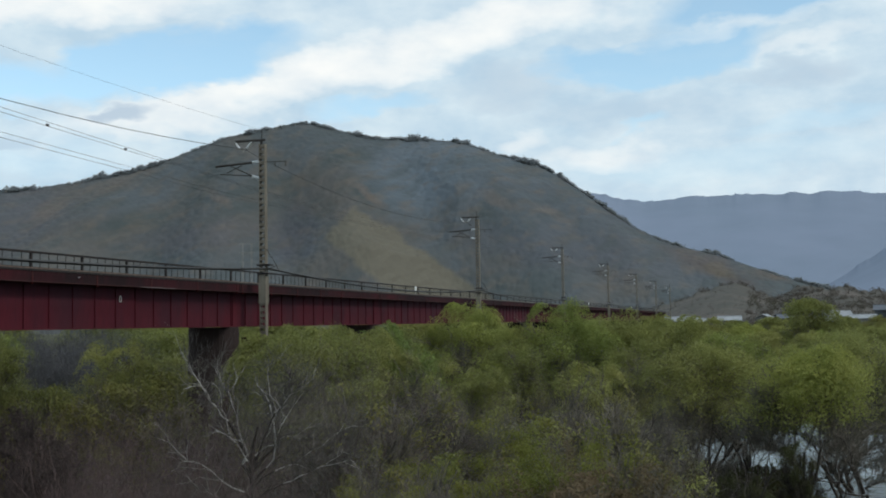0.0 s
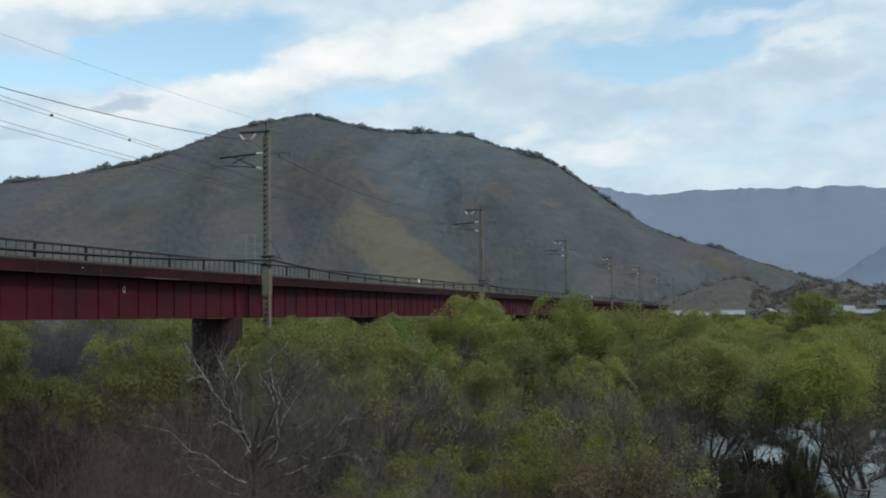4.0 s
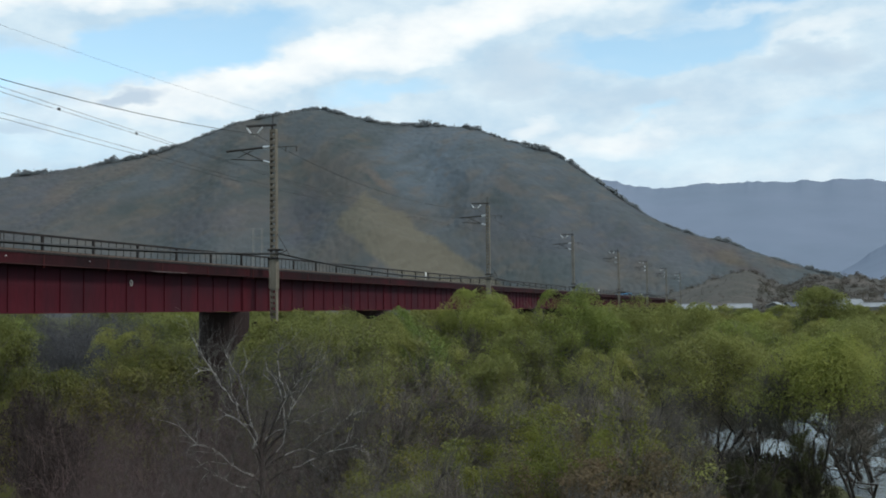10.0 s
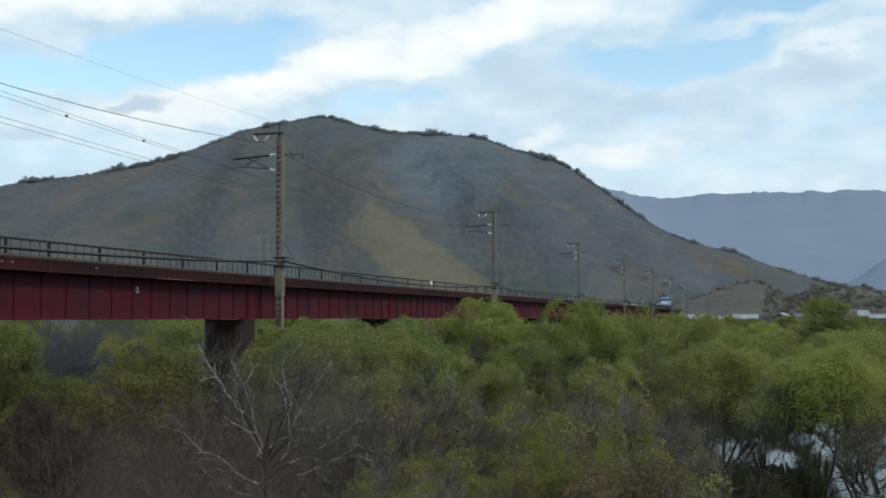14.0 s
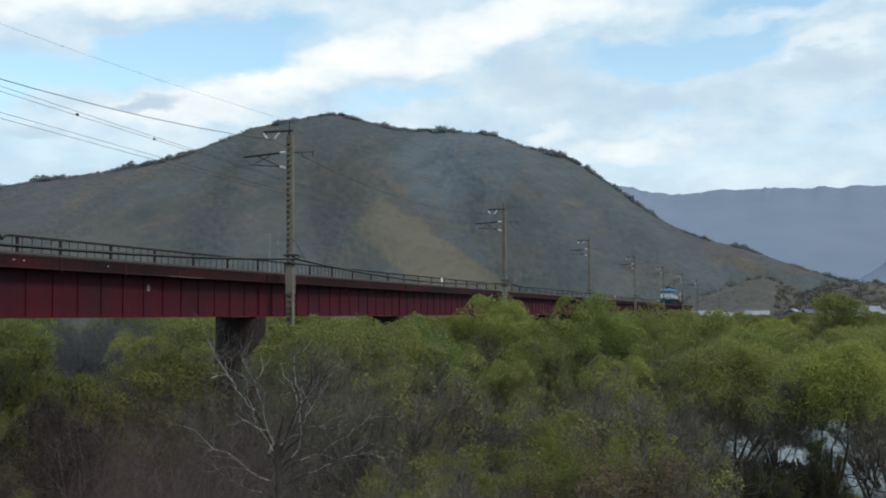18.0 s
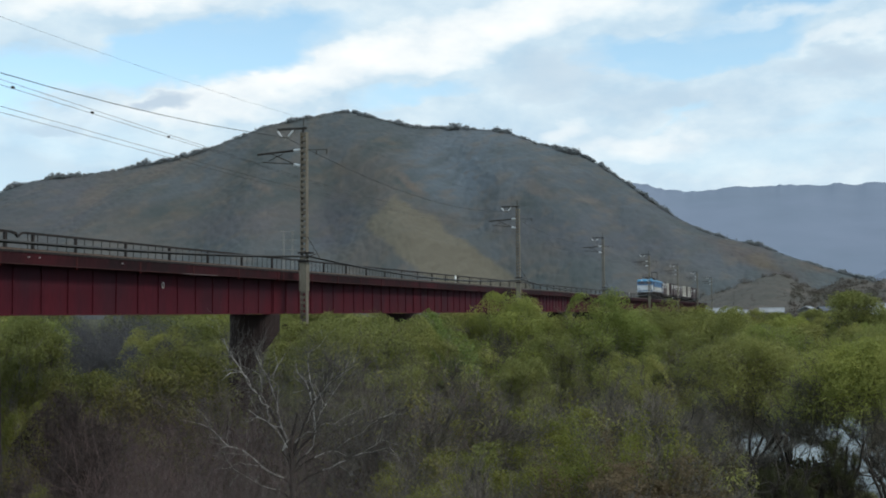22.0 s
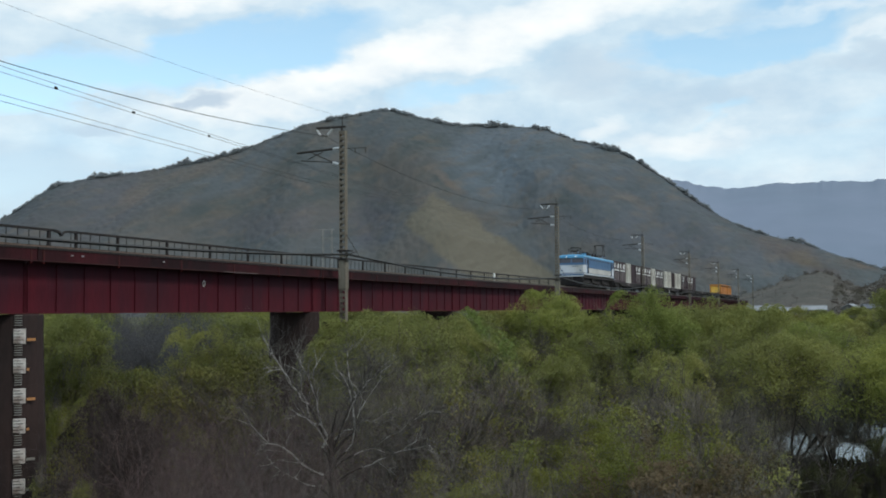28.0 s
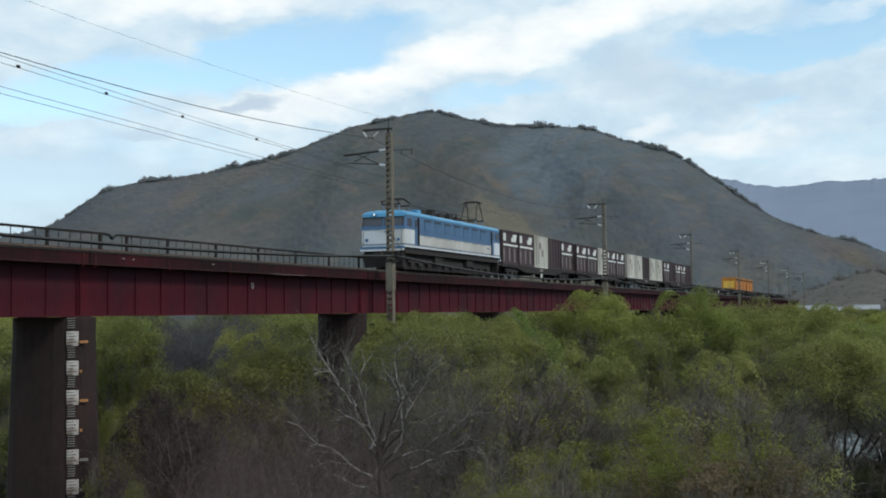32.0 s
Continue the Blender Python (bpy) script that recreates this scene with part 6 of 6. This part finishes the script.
            part("door_handrail", Shape().tube((x * 1.03, end * 6.55, 1.5), (x * 1.03, end * 6.55, 3.1), 0.045), M["dark_steel"], d)
            part("cab_side_window", Shape().box(x - 0.015, end * 7.85 - 0.35, 2.55, x + 0.015, end * 7.85 + 0.3, 3.02), M["cab_glass"], lo)
    for side in (-1, 1):
        x = side * 1.4
        part("side_skirt", Shape().box(x - 0.008, -6.52, 1.556, x + 0.008, 6.52, 2.12), M["loco_cream"], lo, "cream lower body side between the cabs")
        part("side_waist", Shape().box(x - 0.008, -6.52, 2.123, x + 0.008, 6.52, 2.386), M["loco_blue"], lo, "blue band that reaches lower between the cabs")
        for i in range(7):
            y = -5.1 + i * 1.66
            v = part("side_louvre", Shape().box(x - 0.014, y - 0.5, 2.42, x + 0.014, y + 0.5, 2.97), M["louvre"], lo, "blue-grey ventilation louvre")
            part("slot", Shape().box(x - 0.022, y - 0.52, 2.96, x + 0.022, y + 0.52, 3.1), M["slot"], v)
            part("lower_slot", Shape().box(x - 0.018, y - 0.5, 2.05, x + 0.018, y - 0.24, 2.1).box(x - 0.018, y - 0.1, 2.05, x + 0.018, y + 0.16, 2.1).box(x - 0.018, y + 0.3, 2.05, x + 0.018, y + 0.5, 2.1), M["loco_grey"], v)
        part("number_bars", Shape().box(x - 0.016, 5.6, 1.85, x + 0.016, 6.2, 1.95), M["loco_grey"], lo, "plain bars in place of the number")
    for y in (-5.4, 0.0, 5.4):
        bogie(lo, y, 2.6, 0.55)
    part("under_box", Shape().box(-1.2, -3.4, 0.55, 1.2, -2.2, 1.25).box(-1.2, 2.2, 0.55, 1.2, 3.4, 1.25), M["under"], lo)
    part("underframe", Shape().box(-1.3, -8.3, 1.0, 1.3, 8.3, 1.3), M["under"], lo)
    # added box: closes the gaps between the wheels, so the underside looks solid dark
    part("equipment_case", Shape().box(-0.9, -7.6, 0.12, 0.9, 7.6, 1.0), M["under"], lo, "added dark box that fills the gaps below the body")
    pantograph(lo, -6.6, 0.32)
    pantograph(lo, 6.6, 1.25)
    for i, (y, w, h) in enumerate(((-3.4, 0.8, 0.3), (-1.8, 0.5, 0.42), (-0.3, 0.9, 0.28), (1.3, 0.6, 0.35), (2.8, 0.7, 0.28))):
        part("roof_box", Shape().box(-0.45, y - w * 0.5, 3.56, 0.45, y + w * 0.5, 3.6 + h), M["under"], lo, "dark roof equipment case")
    for y in (-2.6, 0.5, 2.1):
        part("roof_insulator", Shape().tube((0.5, y, 3.48), (0.5, y, 4.0), 0.06, 0.06, 8), M["dark_steel"], lo)
    part("bus_bar", Shape().tube((0.5, -5.4, 4.0), (0.5, 5.4, 4.0), 0.025), M["dark_steel"], lo)
    part("horn_box", Shape().box(0.35, -5.4, 3.45, 0.85, -4.8, 3.75), M["loco_light_blue"], lo)
    return lo


WAGON = 20.6


def build_wagon():
    w = thing("container_wagon", "dark flat container wagon on two bogies", "wagon", "wagons of the train")
    s = Shape()
    for x in (-1.22, 1.08):
        s.box(x, -9.9, 0.82, x + 0.14, 9.9, 1.0)
        s.rings([[(x + 0.02, y, 0.82 - d), (x + 0.12, y, 0.82 - d), (x + 0.12, y, 0.83), (x + 0.02, y, 0.83)] for y, d in ((-6.2, 0.02), (-4.2, 0.3), (4.2, 0.3), (6.2, 0.02))])
    s.box(-0.18, -9.9, 0.66, 0.18, 9.9, 0.98)
    part("frame", s, M["under"], w)
    for y in (-9.8, -5.8, -1.95, 1.95, 5.8, 9.7):
        part("cross_member", Shape().box(-1.2, y - 0.07, 0.84, 1.2, y + 0.07, 0.995), M["under"], w)
    for y in (-7.1, 7.1):
        bogie(w, y, 1.9, 0.43)
    for e in (-1, 1):
        part("coupler", Shape().box(-0.12, e * 10.05 - 0.25, 0.74, 0.12, e * 10.05 + 0.25, 0.96), M["under"], w)
        part("end_platform", Shape().box(-1.1, e * 9.95 - 0.08, 0.9, 1.1, e * 9.95 + 0.08, 1.02), M["door_grey"], w)
        part("handrail", Shape().tube((0.95, e * 9.95, 1.0), (0.95, e * 9.95, 1.6), 0.02).tube((0.3, e * 9.95, 1.6), (0.95, e * 9.95, 1.6), 0.02), M["pale_steel"], w)
    part("air_tank", Shape().tube((-0.7, -1.2, 0.6), (-0.7, 0.6, 0.6), 0.2, 0.2, 10), M["under"], w)
    part("side_plate", Shape().box(1.23, -0.5, 0.7, 1.25, 0.3, 0.9), M["door_grey"], w, "small plate with plain bars")
    return w


def container_box(c, mat, hl, h, hw=1.22):
    """A container's skin, with corner posts and edge rails standing proud of it."""
    body = part("body", Shape().box(-hw + 0.04, -hl + 0.04, 0.06, hw - 0.04, hl - 0.04, h - 0.03), mat, c)
    for x in (-hw, hw - 0.12):
        for y in (-hl, hl - 0.12):
            part("corner_post", Shape().box(x, y, 0, x + 0.12, y + 0.12, h), mat, body)
    for x in (-hw, hw - 0.08):
        for z in (0.0, h - 0.12):
            part("edge_rail", Shape().box(x, -hl + 0.12, z, x + 0.08, hl - 0.12, z + 0.12), mat, body)


def build_container(kind):
    hl, h, hw = 1.86, 2.5, 1.22
    if kind == "maroon":
        c = thing("freight_container", "maroon steel freight container with white marks on a wagon", "container", "containers on the train")
        container_box(c, M["maroon"], hl, h)
    elif kind == "plain":
        c = thing("freight_container", "plain dark maroon steel freight container on a wagon", "container", "containers on the train")
        container_box(c, M["maroon"], hl, h)
    elif kind == "cream":
        c = thing("freight_container", "weathered cream steel freight container on a wagon", "container", "containers on the train")
        container_box(c, M["cream"], hl, h)
    for side in (-1, 1):
        x = side * (hw - 0.035)
        if kind == "maroon":
            part("white_square", Shape().box(x - 0.012, -1.62, 1.72, x + 0.012, -1.08, 2.26), M["white_paint"], c, "plain white square mark")
            k = Shape()
            for d in (-0.012, 0.012):
                k.v += [(x + d, y, z) for y, z in ((0.25, 1.7), (1.25, 1.7), (1.55, 2.25), (0.62, 2.25), (0.55, 2.0), (0.2, 2.0))]
            k.f = [(5, 4, 3, 2, 1, 0), (6, 7, 8, 9, 10, 11)] + [(i, (i + 1) % 6, (i + 1) % 6 + 6, i + 6) for i in range(6)]
            part("slanted_mark", k, M["white_paint"], c, "plain slanted white mark")
            part("stripe", Shape().box(x - 0.012, -1.7, 1.36, x + 0.012, 1.7, 1.5), M["white_paint"], c, "thin white stripe")
            for y in (-1.5, -0.25, 0.95):
                part("door_bar", Shape().box(x - 0.02, y - 0.16, 0.2, x + 0.02, y + 0.16, 1.2), M["door_grey"], c, "pale grey door bars")
        elif kind == "cream":
            for y in (-1.2, -0.55, 0.15, 0.85, 1.45):
                part("rib", Shape().box(x - 0.03, y - 0.05, 0.15, x + 0.03, y + 0.05, 2.38), M["cream"], c)
            part("mark_bars", Shape().box(x - 0.022, -0.4, 1.5, x + 0.022, 0.0, 2.0).box(x - 0.022, 0.35, 0.9, x + 0.022, 0.6, 1.5), M["door_grey"], c, "faded grey bars")
        else:
            for y in (-1.2, -0.4, 0.4, 1.2):
                part("rib", Shape().box(x - 0.03, y - 0.05, 0.15, x + 0.03, y + 0.05, 2.38), M["maroon"], c)
    for e in (-1, 1):
        part("end_door", Shape().box(-1.05, e * 1.835 - 0.012, 0.16, 1.05, e * 1.835 + 0.012, 2.36), M["maroon"] if kind != "cream" else M["cream"], c)
    return c


def build_orange():
    c = thing("orange_container", "bright orange freight container with open corner frame", "container", "orange containers on the train")
    container_box(c, M["orange"], 2.35, 2.15)
    for side in (-1, 1):
        for y in (-1.5, -0.5, 0.5, 1.5):
            part("side_panel", Shape().box(side * 1.2 - 0.03, y - 0.36, 0.3, side * 1.2 + 0.03, y + 0.36, 1.55), M["orange"], c)
            part("vent", Shape().box(side * 1.2 - 0.02, y - 0.36, 1.62, side * 1.2 + 0.02, y + 0.36, 1.92), M["under"], c, "dark vent opening")
    for e in (-1, 1):
        part("end_panel", Shape().box(-0.95, e * 2.33 - 0.03, 0.3, 0.95, e * 2.33 + 0.03, 1.5), M["lit_end"], c, "end panel in paler yellow, the light on it put into the colour")
    return c


def centre_at(t):
    """Distance along the track of the locomotive's front: it brakes gently while it crosses."""
    keys = ((0.0, 580.5), (10.5, 406.0), (16.5, 306.0), (19.0, 264.0), (23.0, 198.5), (28.0, 121.2), (32.0, 61.0))
    for (t0, s0), (t1, s1) in zip(keys, keys[1:]):
        if t <= t1:
            break
    k = (t - t0) / (t1 - t0)
    return s0 + (s1 - s0) * k


def smooth_front(t):
    """The same, smoothed over four seconds so that the speed changes slowly."""
    total = 0.0
    for i in range(9):
        d = (i - 4) * 0.5
        d = max(-t, d) if t + d < 0 else d
        d = min(d, 32 - t) if t + d > 32 else d
        total += centre_at(t + d) + d * 15.6
    return total / 9


def on_track(s, height=0.0):
    """Pose of a vehicle whose middle is at s, its two ends of seven metres on the rails."""
    xa, ya, _ = track_xy(s - 7)
    xb, yb, _ = track_xy(s + 7)
    za, zb = track_z(s - 7), track_z(s + 7)
    turn = math.degrees(math.atan2(-(xb - xa), yb - ya))
    tilt = math.degrees(math.atan2(zb - za, math.hypot(xb - xa, yb - ya)))
    return Matrix.Translation(((xa + xb) / 2, (ya + yb) / 2, (za + zb) / 2)) @ pose(0, 0, 0, tilt, 0, turn) @ Matrix.Translation((0, 0, height))


LOADS = [["maroon", "maroon", "cream", "plain", "maroon"], ["maroon", "maroon", "cream", "maroon", "maroon"], ["cream", "cream", "plain", "cream", "cream"], ["maroon", "plain", "maroon", "maroon", "plain"], [], [], ["orange"] * 3, ["orange"] * 2, [], [], []]
TRAIN = []           # (thing, distance of its middle behind the train's front, shift along its wagon, height)


def build_train():
    TRAIN.append((build_loco(), LOCO_HALF, 0.0, 0.0))
    first_wagon = build_wagon()
    made = {}
    for i, load in enumerate(LOADS):
        mid = 17.55 + WAGON * (i + 0.5)
        TRAIN.append((first_wagon if i == 0 else copy_thing(first_wagon, pose(0, 0, 0)), mid, 0.0, 0.0))
        for j, kind in enumerate(load):
            if kind in made:
                c = copy_thing(made[kind], pose(0, 0, 0))
            else:
                c = made[kind] = build_orange() if kind == "orange" else build_container(kind)
            TRAIN.append((c, mid, (j - 2) * 3.9 if kind != "orange" else (j - 0.5) * 4.9 if len(load) == 3 else (j - 1.5) * 4.9, 1.0))


build_train()


def motions():
    """The train runs out of the curve and over the bridge towards the bank."""
    times = [float(i) for i in range(33)]
    for ob, behind, shift, height in TRAIN:
        rows = []
        for t in times:
            m = on_track(smooth_front(t) + behind, height) @ Matrix.Translation((0, shift, 0))
            rows.append((t, m))
        walk(ob, rows)


motions()
